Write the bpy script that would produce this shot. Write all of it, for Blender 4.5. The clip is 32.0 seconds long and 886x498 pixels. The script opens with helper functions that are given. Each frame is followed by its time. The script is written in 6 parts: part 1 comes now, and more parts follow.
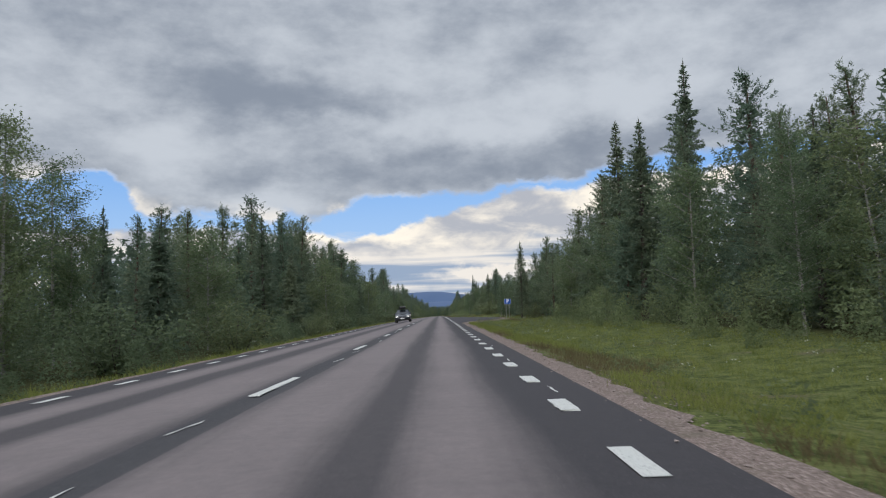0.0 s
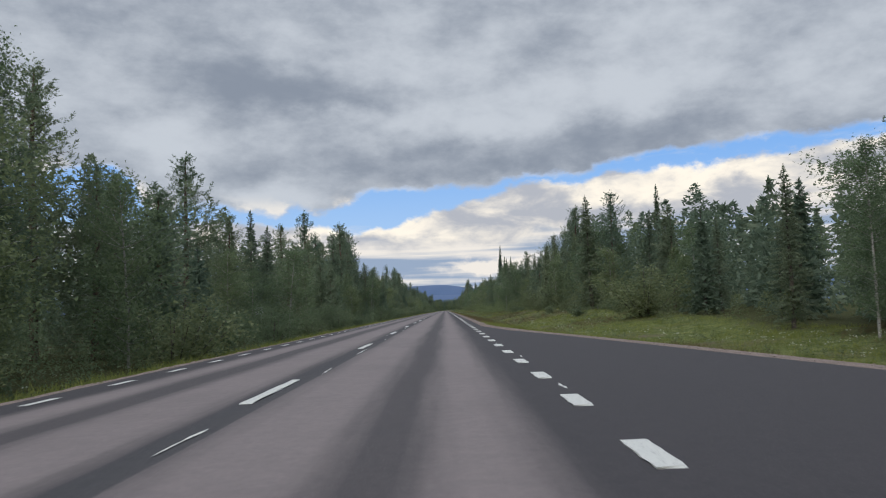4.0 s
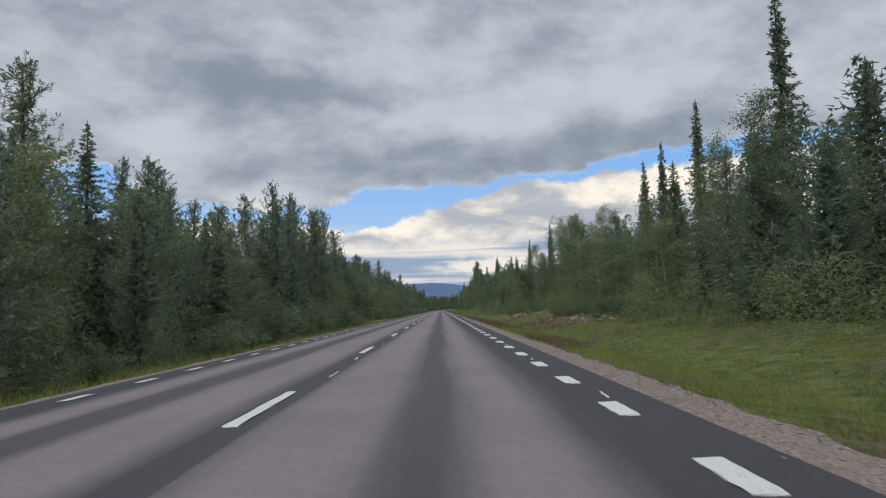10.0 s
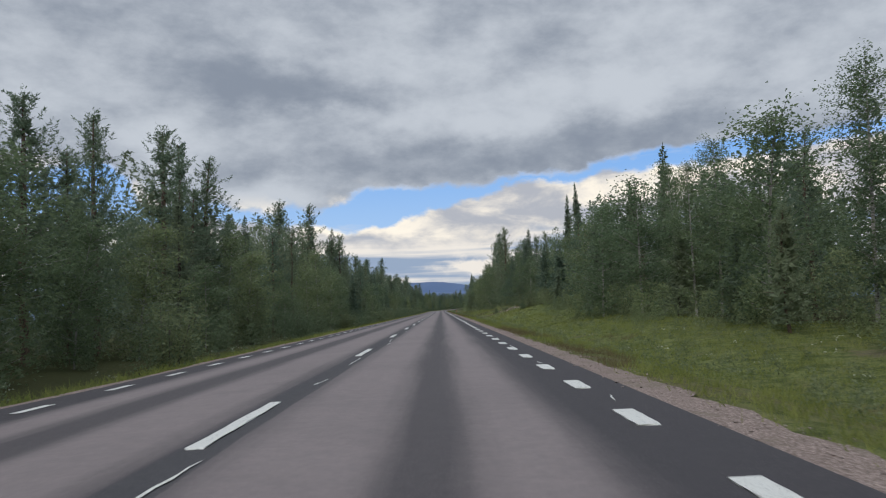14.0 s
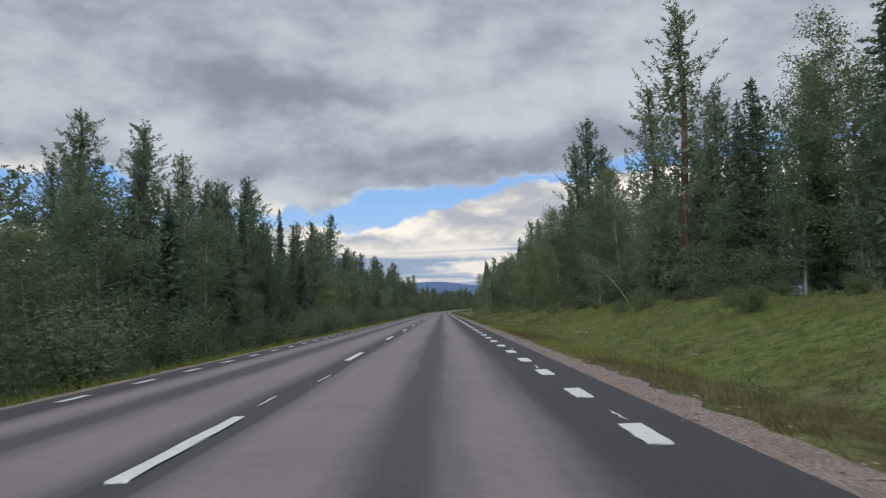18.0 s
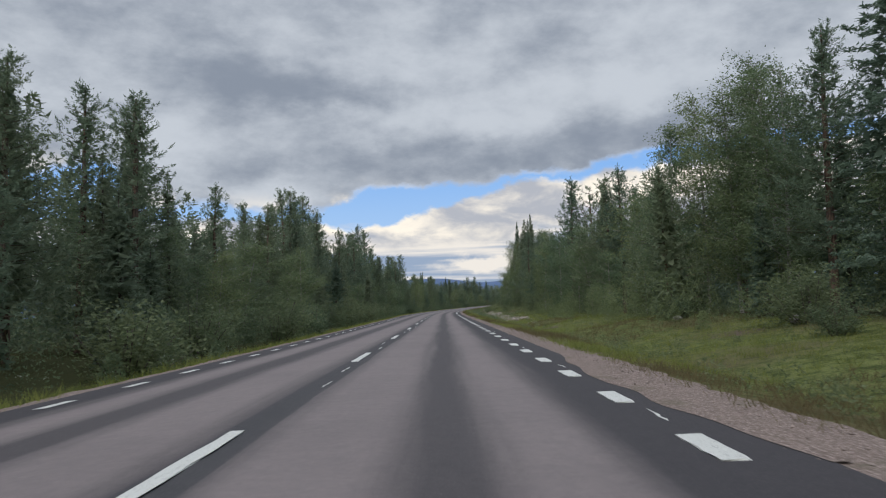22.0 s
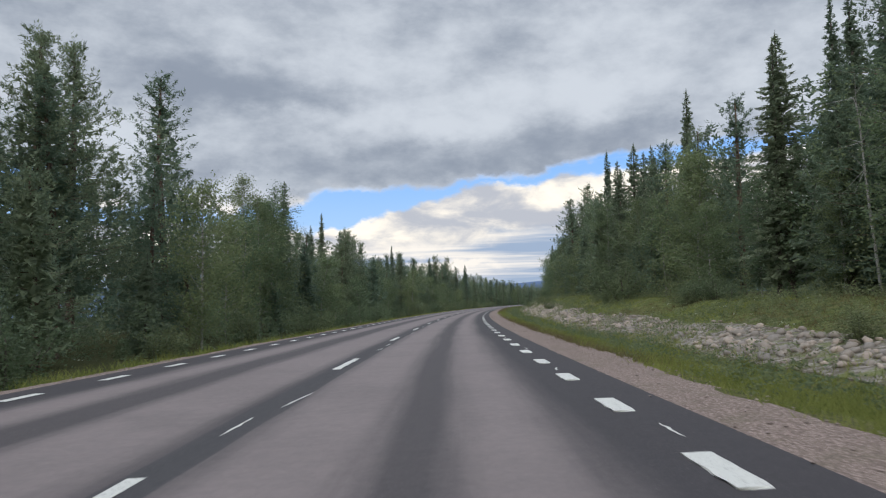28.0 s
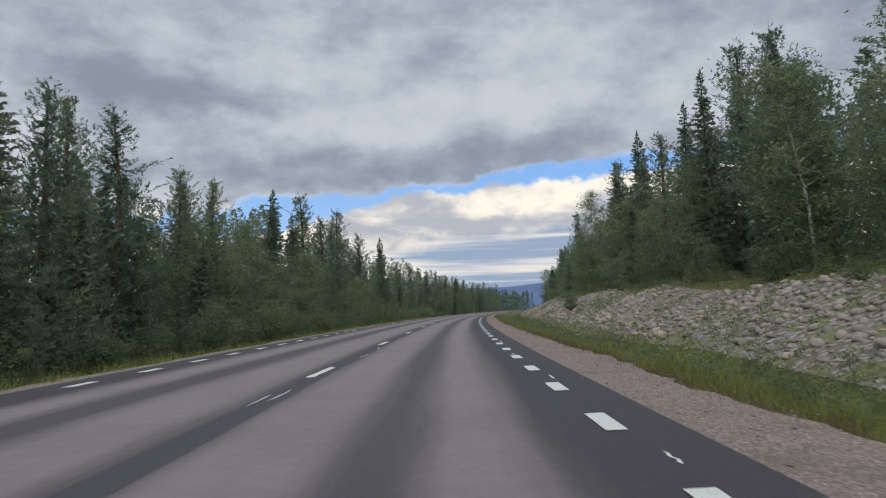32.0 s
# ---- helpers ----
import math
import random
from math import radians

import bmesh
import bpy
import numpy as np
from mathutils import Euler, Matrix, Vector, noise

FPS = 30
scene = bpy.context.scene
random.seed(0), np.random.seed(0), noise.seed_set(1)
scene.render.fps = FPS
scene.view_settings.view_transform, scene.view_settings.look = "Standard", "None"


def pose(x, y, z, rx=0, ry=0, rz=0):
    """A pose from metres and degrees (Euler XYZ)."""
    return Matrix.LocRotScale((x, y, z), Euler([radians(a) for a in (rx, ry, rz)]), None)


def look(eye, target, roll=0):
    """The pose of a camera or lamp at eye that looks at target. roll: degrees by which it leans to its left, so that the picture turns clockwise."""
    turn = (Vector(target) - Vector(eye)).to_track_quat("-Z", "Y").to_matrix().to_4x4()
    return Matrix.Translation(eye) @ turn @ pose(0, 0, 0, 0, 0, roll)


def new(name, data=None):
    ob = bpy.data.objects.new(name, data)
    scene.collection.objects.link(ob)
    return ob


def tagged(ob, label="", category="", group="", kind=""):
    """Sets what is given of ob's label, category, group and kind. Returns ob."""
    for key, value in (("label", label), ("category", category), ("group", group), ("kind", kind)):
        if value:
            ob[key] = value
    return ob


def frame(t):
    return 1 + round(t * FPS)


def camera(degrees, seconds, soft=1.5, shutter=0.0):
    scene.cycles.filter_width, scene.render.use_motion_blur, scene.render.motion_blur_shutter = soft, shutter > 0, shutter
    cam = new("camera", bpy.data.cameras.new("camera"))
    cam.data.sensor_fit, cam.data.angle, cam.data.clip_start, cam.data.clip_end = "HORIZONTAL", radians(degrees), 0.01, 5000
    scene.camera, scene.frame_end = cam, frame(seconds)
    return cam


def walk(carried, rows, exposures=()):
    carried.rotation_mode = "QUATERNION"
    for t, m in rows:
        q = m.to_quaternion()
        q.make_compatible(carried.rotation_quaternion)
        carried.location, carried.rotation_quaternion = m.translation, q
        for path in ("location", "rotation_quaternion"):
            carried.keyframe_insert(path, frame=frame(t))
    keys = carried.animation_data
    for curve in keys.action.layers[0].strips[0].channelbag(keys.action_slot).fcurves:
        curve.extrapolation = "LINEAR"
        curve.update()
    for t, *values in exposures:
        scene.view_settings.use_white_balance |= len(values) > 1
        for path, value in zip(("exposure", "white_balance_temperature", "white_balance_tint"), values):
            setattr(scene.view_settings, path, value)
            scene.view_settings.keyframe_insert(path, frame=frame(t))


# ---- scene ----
# ---- the road's line: straight, then a long right-hand bend ----
BEND = 7.6e-4          # curvature of the bend, 1/m
RAMP0, RAMP1 = 740.0, 800.0
SPEED = 30.28          # metres a second
GRADE_S = (-400.0, 0.0, 180.0, 400.0, 700.0, 850.0, 970.0, 1500.0)
GRADE_G = (0.0075, 0.0075, 0.0015, 0.0, -0.001, 0.003, 0.0085, 0.0085)

_S = np.arange(-300.0, 1481.0, 1.0)
_K = np.interp(_S, (RAMP0, RAMP1), (0.0, BEND))
_PSI = np.concatenate(([0.0], np.cumsum((_K[1:] + _K[:-1]) / 2)))
_X = np.concatenate(([0.0], np.cumsum(np.sin((_PSI[1:] + _PSI[:-1]) / 2))))
_Y = -300.0 + np.concatenate(([0.0], np.cumsum(np.cos((_PSI[1:] + _PSI[:-1]) / 2))))
_G = np.interp(_S, GRADE_S, GRADE_G)
_Z = np.concatenate(([0.0], np.cumsum((_G[1:] + _G[:-1]) / 2)))
_Z -= np.interp(300.0, _S, _Z)


def road_line(s):
    """World x, y, z and heading (turned right of +y) of the centre line at s metres."""
    return (np.interp(s, _S, _X), np.interp(s, _S, _Y), np.interp(s, _S, _Z), np.interp(s, _S, _PSI))


def place(s, across, up=0.0):
    """World point beside the centre line: metres along it, metres to the right of it, metres above it."""
    x, y, z, psi = road_line(s)
    return x + across * np.cos(psi), y - across * np.sin(psi), z + up


# ---- camera ----
cam = camera(60.3, 32.0, 1.1, 0.05)
EYE = 1.04             # above the lane
LEAN = -1.57
VIEW_T = (0, 1.2, 3, 3.5, 6, 7.5, 9, 10.4, 11.7, 13, 14.4, 17, 18, 19, 20.4, 21.7, 23, 24.3, 25.4, 27.5, 28, 29, 30.2, 31, 32)
LANE_X = (2.44, 2.48, 2.45, 2.39, 2.16, 1.98, 1.97, 2.02, 2.06, 1.99, 1.98, 2.15, 2.14, 2.06, 1.87, 1.85, 1.91, 2.05, 2.17,
          2.16, 2.11, 2.24, 2.27, 2.37, 2.38)
SWAY = (-0.7, 0.5, 0.4, 1.8, 0.6, 0.2, 0.3, -0.3, 0.1, 0.4, 1.5, 2.3, 1.0, 2.2, -0.6, -0.4, 1.7, 2.0, 0.8, -1.5, -0.8, -0.8, -1.7, -1.2, -1.3)
NOD = (2.9, -0.1, -1.1, -2.5, -0.6, 0.5, 1.1, -0.9, 3.2, -1.0, 0.9, -3.0, 2.2, -1.7, -1.0, -0.9, -1.9, 0.2, -1.5, -1.9, -1.8, 3.2, 2.4, 1.2, 1.5)
TURN_T = (0, 1, 2, 3, 4, 5.5, 7, 8, 9, 10, 11, 12, 13, 14, 16.5, 17, 18, 19, 20, 21, 22, 23, 24, 25, 25.5,
          27.5, 28, 29, 30, 31, 32)
TURN_X = (10, 7, 4, -1, -3, -3, -2, 0, 5, 7, 10, 10, 5, 5, 10, 8, 2, -3, -3, -1, 2, 4, 4, 8, 10,
          62, 80, 114, 143, 170, 205)


def camber(across, s):
    """Height of the asphalt above the centre line: it falls to the left, less so in the bend."""
    b = np.clip((np.asarray(s, float) - 690) / 110, 0, 1)
    return np.where(np.asarray(across) > 0, 0.0062 + 0.0184 * b, 0.0593 - 0.0549 * b) * across


def eye_pose(t):
    s = SPEED * t
    grade = np.interp(s, _S, _G)
    across = np.interp(t, VIEW_T, LANE_X)
    x, y, z = place(s, across, float(camber(across, s)) + EYE)
    yaw = (np.interp(t, TURN_T, TURN_X) + np.interp(t, VIEW_T, SWAY)) / 1350.0
    pitch = math.atan((105.7 + np.interp(t, VIEW_T, NOD)) / 1350.0) + grade
    way = Vector((math.sin(yaw) * math.cos(pitch), math.cos(yaw) * math.cos(pitch), math.sin(pitch)))
    eye = Vector((x, y, z))
    return look(eye, eye + 10 * way, LEAN)


walk(cam, [(0.5 * i, eye_pose(0.5 * i)) for i in range(65)],
     ((0, 0.27), (6, 0.25), (14, 0.23), (20, 0.25), (25, 0.30), (28, 0.45), (31, 0.42), (32, 0.28)))

# ---- light ----
world = bpy.data.worlds.new("world")
scene.world = world
world.use_nodes = True
SUN_EL, SUN_AZ = radians(34), radians(-160)
ZENITH = 2.3


def sky_nodes():
    nt = world.node_tree
    nt.nodes.clear()
    N, L = nt.nodes.new, nt.links.new

    def math_node(op, a, b=0.0, clamp=False):
        n = N("ShaderNodeMath")
        n.operation, n.use_clamp = op, clamp
        for i, v in enumerate((a, b)):
            if isinstance(v, (int, float)):
                n.inputs[i].default_value = v
            else:
                L(v, n.inputs[i])
        return n.outputs[0]

    def ramp(v, lo, hi, a=0.0, b=1.0, linear=False):
        n = N("ShaderNodeMapRange")
        n.interpolation_type = "LINEAR" if linear else "SMOOTHSTEP"
        L(v, n.inputs[0])
        n.inputs[1].default_value, n.inputs[2].default_value = lo, hi
        n.inputs[3].default_value, n.inputs[4].default_value = a, b
        return n.outputs[0]

    def mix(f, a, b):
        n = N("ShaderNodeMix")
        n.data_type = "RGBA"
        for v, k in ((f, 0), (a, 6), (b, 7)):
            if isinstance(v, (int, float, tuple)):
                n.inputs[k].default_value = v
            else:
                L(v, n.inputs[k])
        return n.outputs[2]

    def noise_at(vec, scale, detail, rough=0.55, distort=0.0):
        n = N("ShaderNodeTexNoise")
        L(vec, n.inputs["Vector"])
        n.inputs["Scale"].default_value, n.inputs["Detail"].default_value = scale, detail
        n.inputs["Roughness"].default_value, n.inputs["Distortion"].default_value = rough, distort
        return n.outputs["Fac"]

    def profile(v, rows):
        """A height that follows v through the given (v, height) rows."""
        n = N("ShaderNodeValToRGB")
        L(ramp(v, -0.8, 0.8, linear=True), n.inputs[0])
        while len(n.color_ramp.elements) < len(rows):
            n.color_ramp.elements.new(0.5)
        for e, (at, h) in zip(n.color_ramp.elements, rows):
            e.position, e.color = (at + 0.8) / 1.6, (h / 0.4, h / 0.4, h / 0.4, 1)
        return math_node("MULTIPLY", n.outputs[0], 0.4)

    def swell(rows):
        """Soft swellings of the cloud: centre, half-widths and strength of each."""
        total = None
        for a, e, wa, we, gain in rows:
            p = math_node("POWER", math_node("DIVIDE", math_node("SUBTRACT", turn, a), wa), 2.0)
            q = math_node("POWER", math_node("DIVIDE", math_node("SUBTRACT", rise, e), we), 2.0)
            one = math_node("MULTIPLY", math_node("EXPONENT", math_node("MULTIPLY", math_node("ADD", p, q), -1.0)), gain)
            total = one if total is None else math_node("ADD", total, one)
        return total

    sky = N("ShaderNodeTexSky")
    sky.sky_type, sky.sun_disc = "NISHITA", False
    sky.sun_elevation, sky.sun_rotation = SUN_EL, SUN_AZ
    tc = N("ShaderNodeTexCoord")
    sep = N("ShaderNodeSeparateXYZ")
    L(tc.outputs["Generated"], sep.inputs[0])
    dx, dy, dz = sep.outputs
    up = math_node("MAXIMUM", dz, 0.0)

    def scaled(x, y, z, shift=0.0):
        n = N("ShaderNodeMapping")
        n.inputs["Scale"].default_value = (x, y, z)
        n.inputs["Location"].default_value = (shift, shift * 0.7, shift * 1.3)
        L(tc.outputs["Generated"], n.inputs[0])
        return n.outputs[0]

    flat, flatter = scaled(1, 1, 2.0), scaled(1, 1, 4.0, 3.1)
    # direction: turned right of +y, and rise over the level; both wander a little, so that edges billow
    wander = math_node("SUBTRACT", noise_at(flat, 9.0, 6, 0.6), 0.5)
    puff = math_node("SUBTRACT", noise_at(scaled(1, 1, 1.6, 7.7), 15.0, 6, 0.58), 0.5)
    turn = math_node("ADD", math_node("ARCTAN2", dx, dy), math_node("MULTIPLY", wander, 0.07))
    level = math_node("SQRT", math_node("ADD", math_node("POWER", dx, 2.0), math_node("POWER", dy, 2.0)))
    rise = math_node("ADD", math_node("DIVIDE", up, math_node("MAXIMUM", level, 0.05)), math_node("MULTIPLY", puff, 0.055))
    # the grey deck ends above the skyline; heaps of cloud stand behind its edge
    edge = profile(turn, ((-0.62, 0.165), (-0.50, 0.176), (-0.41, 0.177), (-0.385, 0.160), (-0.36, 0.136), (-0.28, 0.130), (-0.215, 0.130), (-0.19, 0.135),
                          (-0.164, 0.124), (-0.135, 0.139), (-0.098, 0.153), (-0.06, 0.158), (0.014, 0.162), (0.089, 0.164), (0.163, 0.172),
                          (0.236, 0.183), (0.285, 0.189), (0.373, 0.193), (0.437, 0.197), (0.60, 0.210), (0.75, 0.19)))
    crest = profile(turn, ((-0.60, 0.110), (-0.41, 0.117), (-0.345, 0.119), (-0.278, 0.117), (-0.208, 0.114), (-0.143, 0.112), (-0.118, 0.104), (-0.106, 0.099),
                           (-0.095, 0.109), (-0.061, 0.119), (-0.016, 0.125), (0.013, 0.130), (0.036, 0.141), (0.066, 0.150), (0.089, 0.158),
                           (0.163, 0.165), (0.235, 0.168), (0.332, 0.172), (0.404, 0.182), (0.55, 0.190), (0.75, 0.16)))
    above = math_node("SUBTRACT", rise, edge)
    deck_cover = ramp(above, -0.004, 0.009)
    heap_cover = ramp(math_node("SUBTRACT", crest, rise), -0.004, 0.006)
    veil = ramp(noise_at(flatter, 8.0, 6, 0.6, 0.4), 0.54, 0.72, 0.0, 0.55)
    cover = math_node("MAXIMUM", math_node("MAXIMUM", deck_cover, heap_cover), veil)
    # tone of the deck's underside
    broad = noise_at(flat, 4.6, 4, 0.5)
    fine = noise_at(scaled(1, 1, 1.9, 3.1), 11.0, 8, 0.6)
    tone = math_node("ADD", math_node("MULTIPLY", math_node("SUBTRACT", broad, 0.5), 1.3), math_node("MULTIPLY", math_node("SUBTRACT", fine, 0.5), 1.35))
    tone = math_node("ADD", math_node("ADD", tone, 0.52), swell((
        (-0.26, 0.300, 0.11, 0.030, -0.42), (-0.13, 0.287, 0.08, 0.022, -0.22), (-0.02, 0.188, 0.15, 0.026, -0.36), (0.10, 0.205, 0.13, 0.026, -0.34),
        (0.26, 0.222, 0.12, 0.022, -0.30), (-0.33, 0.222, 0.10, 0.026, 0.30), (-0.10, 0.258, 0.10, 0.018, 0.26), (-0.23, 0.150, 0.055, 0.020, 0.55),
        (-0.33, 0.152, 0.050, 0.020, -0.12), (0.20, 0.282, 0.16, 0.028, 0.22), (-0.17, 0.180, 0.09, 0.018, 0.16), (0.45, 0.30, 0.15, 0.04, 0.12))))
    deck_col = mix(ramp(tone, 0.0, 1.0), (0.212, 0.246, 0.305, 1), (0.470, 0.508, 0.562, 1))
    lit_edge = math_node("MULTIPLY", ramp(above, 0.004, 0.030, 1.0, 0.0), ramp(turn, -0.13, -0.06, 0.75, 0.0))
    deck_col = mix(math_node("MULTIPLY", lit_edge, ramp(puff, -0.06, 0.10)), deck_col, (0.80, 0.75, 0.68, 1))
    # heaps: lit tops, grey bodies, flat layers low down
    billow = math_node("ADD", math_node("MULTIPLY", math_node("SUBTRACT", noise_at(scaled(1, 1, 2.2, 1.9), 13.0, 7, 0.56, 0.3), 0.5), 3.0), 0.34)
    billow = math_node("ADD", billow, swell(((-0.045, 0.110, 0.060, 0.014, 0.62), (-0.13, 0.104, 0.03, 0.010, 0.6), (0.10, 0.137, 0.07, 0.018, -0.10), (0.235, 0.140, 0.06, 0.014, 0.5),
                                             (0.345, 0.166, 0.07, 0.010, 0.6), (0.20, 0.115, 0.08, 0.014, -0.25))))
    heap_col = mix(ramp(billow, 0.0, 1.0), (0.385, 0.405, 0.455, 1), (0.87, 0.805, 0.70, 1))
    layer = math_node("ADD", noise_at(scaled(2.2, 2.2, 50.0), 1.5, 5, 0.5, 0.2), swell(((0.056, 0.058, 0.06, 0.006, 0.22), (-0.03, 0.048, 0.10, 0.008, -0.06))))
    low_col = mix(ramp(layer, 0.42, 0.66), (0.265, 0.340, 0.465, 1), (0.74, 0.70, 0.65, 1))
    heap_col = mix(ramp(math_node("SUBTRACT", rise, ramp(turn, 0.06, 0.22, 0.0, 0.022)), 0.074, 0.098), low_col, heap_col)
    cloud = mix(deck_cover, heap_col, deck_col)
    cloud = mix(ramp(math_node("MAXIMUM", deck_cover, heap_cover), 0.0, 0.12, 1.0, 0.0), cloud, (0.50, 0.56, 0.66, 1))
    # an overcast sky is brightest overhead
    bright = N("ShaderNodeVectorMath")
    bright.operation = "SCALE"
    L(cloud, bright.inputs[0])
    L(ramp(up, 0.36, 0.80, 1.0, ZENITH), bright.inputs["Scale"])
    cloud = bright.outputs[0]
    clear = mix(ramp(up, 0.05, 0.24), (0.33, 0.50, 0.76, 1), (0.15, 0.35, 0.74, 1))
    bg_sky, bg_cloud, total = N("ShaderNodeBackground"), N("ShaderNodeBackground"), N("ShaderNodeMixShader")
    hue = N("ShaderNodeMix")
    hue.data_type = "RGBA"
    hue.inputs[0].default_value = 0.9
    gain = N("ShaderNodeVectorMath")
    gain.operation = "SCALE"
    L(sky.outputs[0], gain.inputs[0])
    gain.inputs["Scale"].default_value = 0.10
    L(gain.outputs[0], hue.inputs[6])
    L(clear, hue.inputs[7])
    L(hue.outputs[2], bg_sky.inputs["Color"])
    L(cloud, bg_cloud.inputs["Color"])
    L(cover, total.inputs[0])
    L(bg_sky.outputs[0], total.inputs[1])
    L(bg_cloud.outputs[0], total.inputs[2])
    out = N("ShaderNodeOutputWorld")
    L(total.outputs[0], out.inputs[0])


sky_nodes()
sun_data = bpy.data.lights.new("sun", "SUN")
sun_data.energy, sun_data.angle, sun_data.color = 1.2, radians(25), (1.0, 0.96, 0.9)
sun = new("sun", sun_data)
sun.matrix_world = look((0, 0, 60), (-60 * math.sin(SUN_AZ) * math.cos(SUN_EL), -60 * math.cos(SUN_AZ) * math.cos(SUN_EL), 60 - 60 * math.sin(SUN_EL)))
scene.view_settings.exposure = 0.3


# ---- materials ----
class Nodes:
    """A node material under construction."""

    def __init__(self, name, rough=0.8, metal=0.0):
        self.mat = bpy.data.materials.new(name)
        self.mat.use_nodes = True
        self.nt = self.mat.node_tree
        self.bsdf = self.nt.nodes["Principled BSDF"]
        self.bsdf.inputs["Roughness"].default_value = rough
        self.bsdf.inputs["Metallic"].default_value = metal
        self.tc = self.nt.nodes.new("ShaderNodeTexCoord")

    def put(self, value, socket):
        if isinstance(value, (int, float, tuple)):
            socket.default_value = value
        else:
            self.nt.links.new(value, socket)

    def noise(self, scale, detail=4, rough=0.55, vec=None, distort=0.0):
        n = self.nt.nodes.new("ShaderNodeTexNoise")
        n.inputs["Scale"].default_value, n.inputs["Detail"].default_value = scale, detail
        n.inputs["Roughness"].default_value, n.inputs["Distortion"].default_value = rough, distort
        self.put(vec or self.tc.outputs["Object"], n.inputs["Vector"])
        return n.outputs["Fac"]

    def ramp(self, v, lo, hi, a=0.0, b=1.0):
        n = self.nt.nodes.new("ShaderNodeMapRange")
        n.interpolation_type = "SMOOTHSTEP"
        self.put(v, n.inputs[0])
        for i, x in enumerate((lo, hi, a, b)):
            self.put(x, n.inputs[i + 1])
        return n.outputs[0]

    def mix(self, f, a, b, blend="MIX"):
        n = self.nt.nodes.new("ShaderNodeMix")
        n.data_type, n.blend_type = "RGBA", blend
        for v, k in ((f, 0), (a, 6), (b, 7)):
            self.put(v, n.inputs[k])
        return n.outputs[2]

    def calc(self, op, a, b=0.0, clamp=False):
        n = self.nt.nodes.new("ShaderNodeMath")
        n.operation, n.use_clamp = op, clamp
        self.put(a, n.inputs[0])
        self.put(b, n.inputs[1])
        return n.outputs[0]

    def colour(self, v):
        self.put(v, self.bsdf.inputs["Base Color"])
        return self

    def bump(self, v, strength=0.3, distance=0.02):
        n = self.nt.nodes.new("ShaderNodeBump")
        n.inputs["Strength"].default_value, n.inputs["Distance"].default_value = strength, distance
        self.put(v, n.inputs["Height"])
        self.put(n.outputs[0], self.bsdf.inputs["Normal"])
        return self

    def random(self):
        return self.nt.nodes.new("ShaderNodeObjectInfo").outputs["Random"]

    def island(self):
        return self.nt.nodes.new("ShaderNodeNewGeometry").outputs["Random Per Island"]


def plain(name, col, rough=0.6, metal=0.0, vary=0.15, scale=8.0):
    m = Nodes(name, rough, metal)
    dark = tuple(c * (1 - vary) for c in col) + (1,)
    light = tuple(min(1, c * (1 + vary)) for c in col) + (1,)
    m.colour(m.mix(m.noise(scale, 5), dark, light))
    m.bump(m.noise(scale * 6, 3), 0.15, 0.004)
    return m.mat


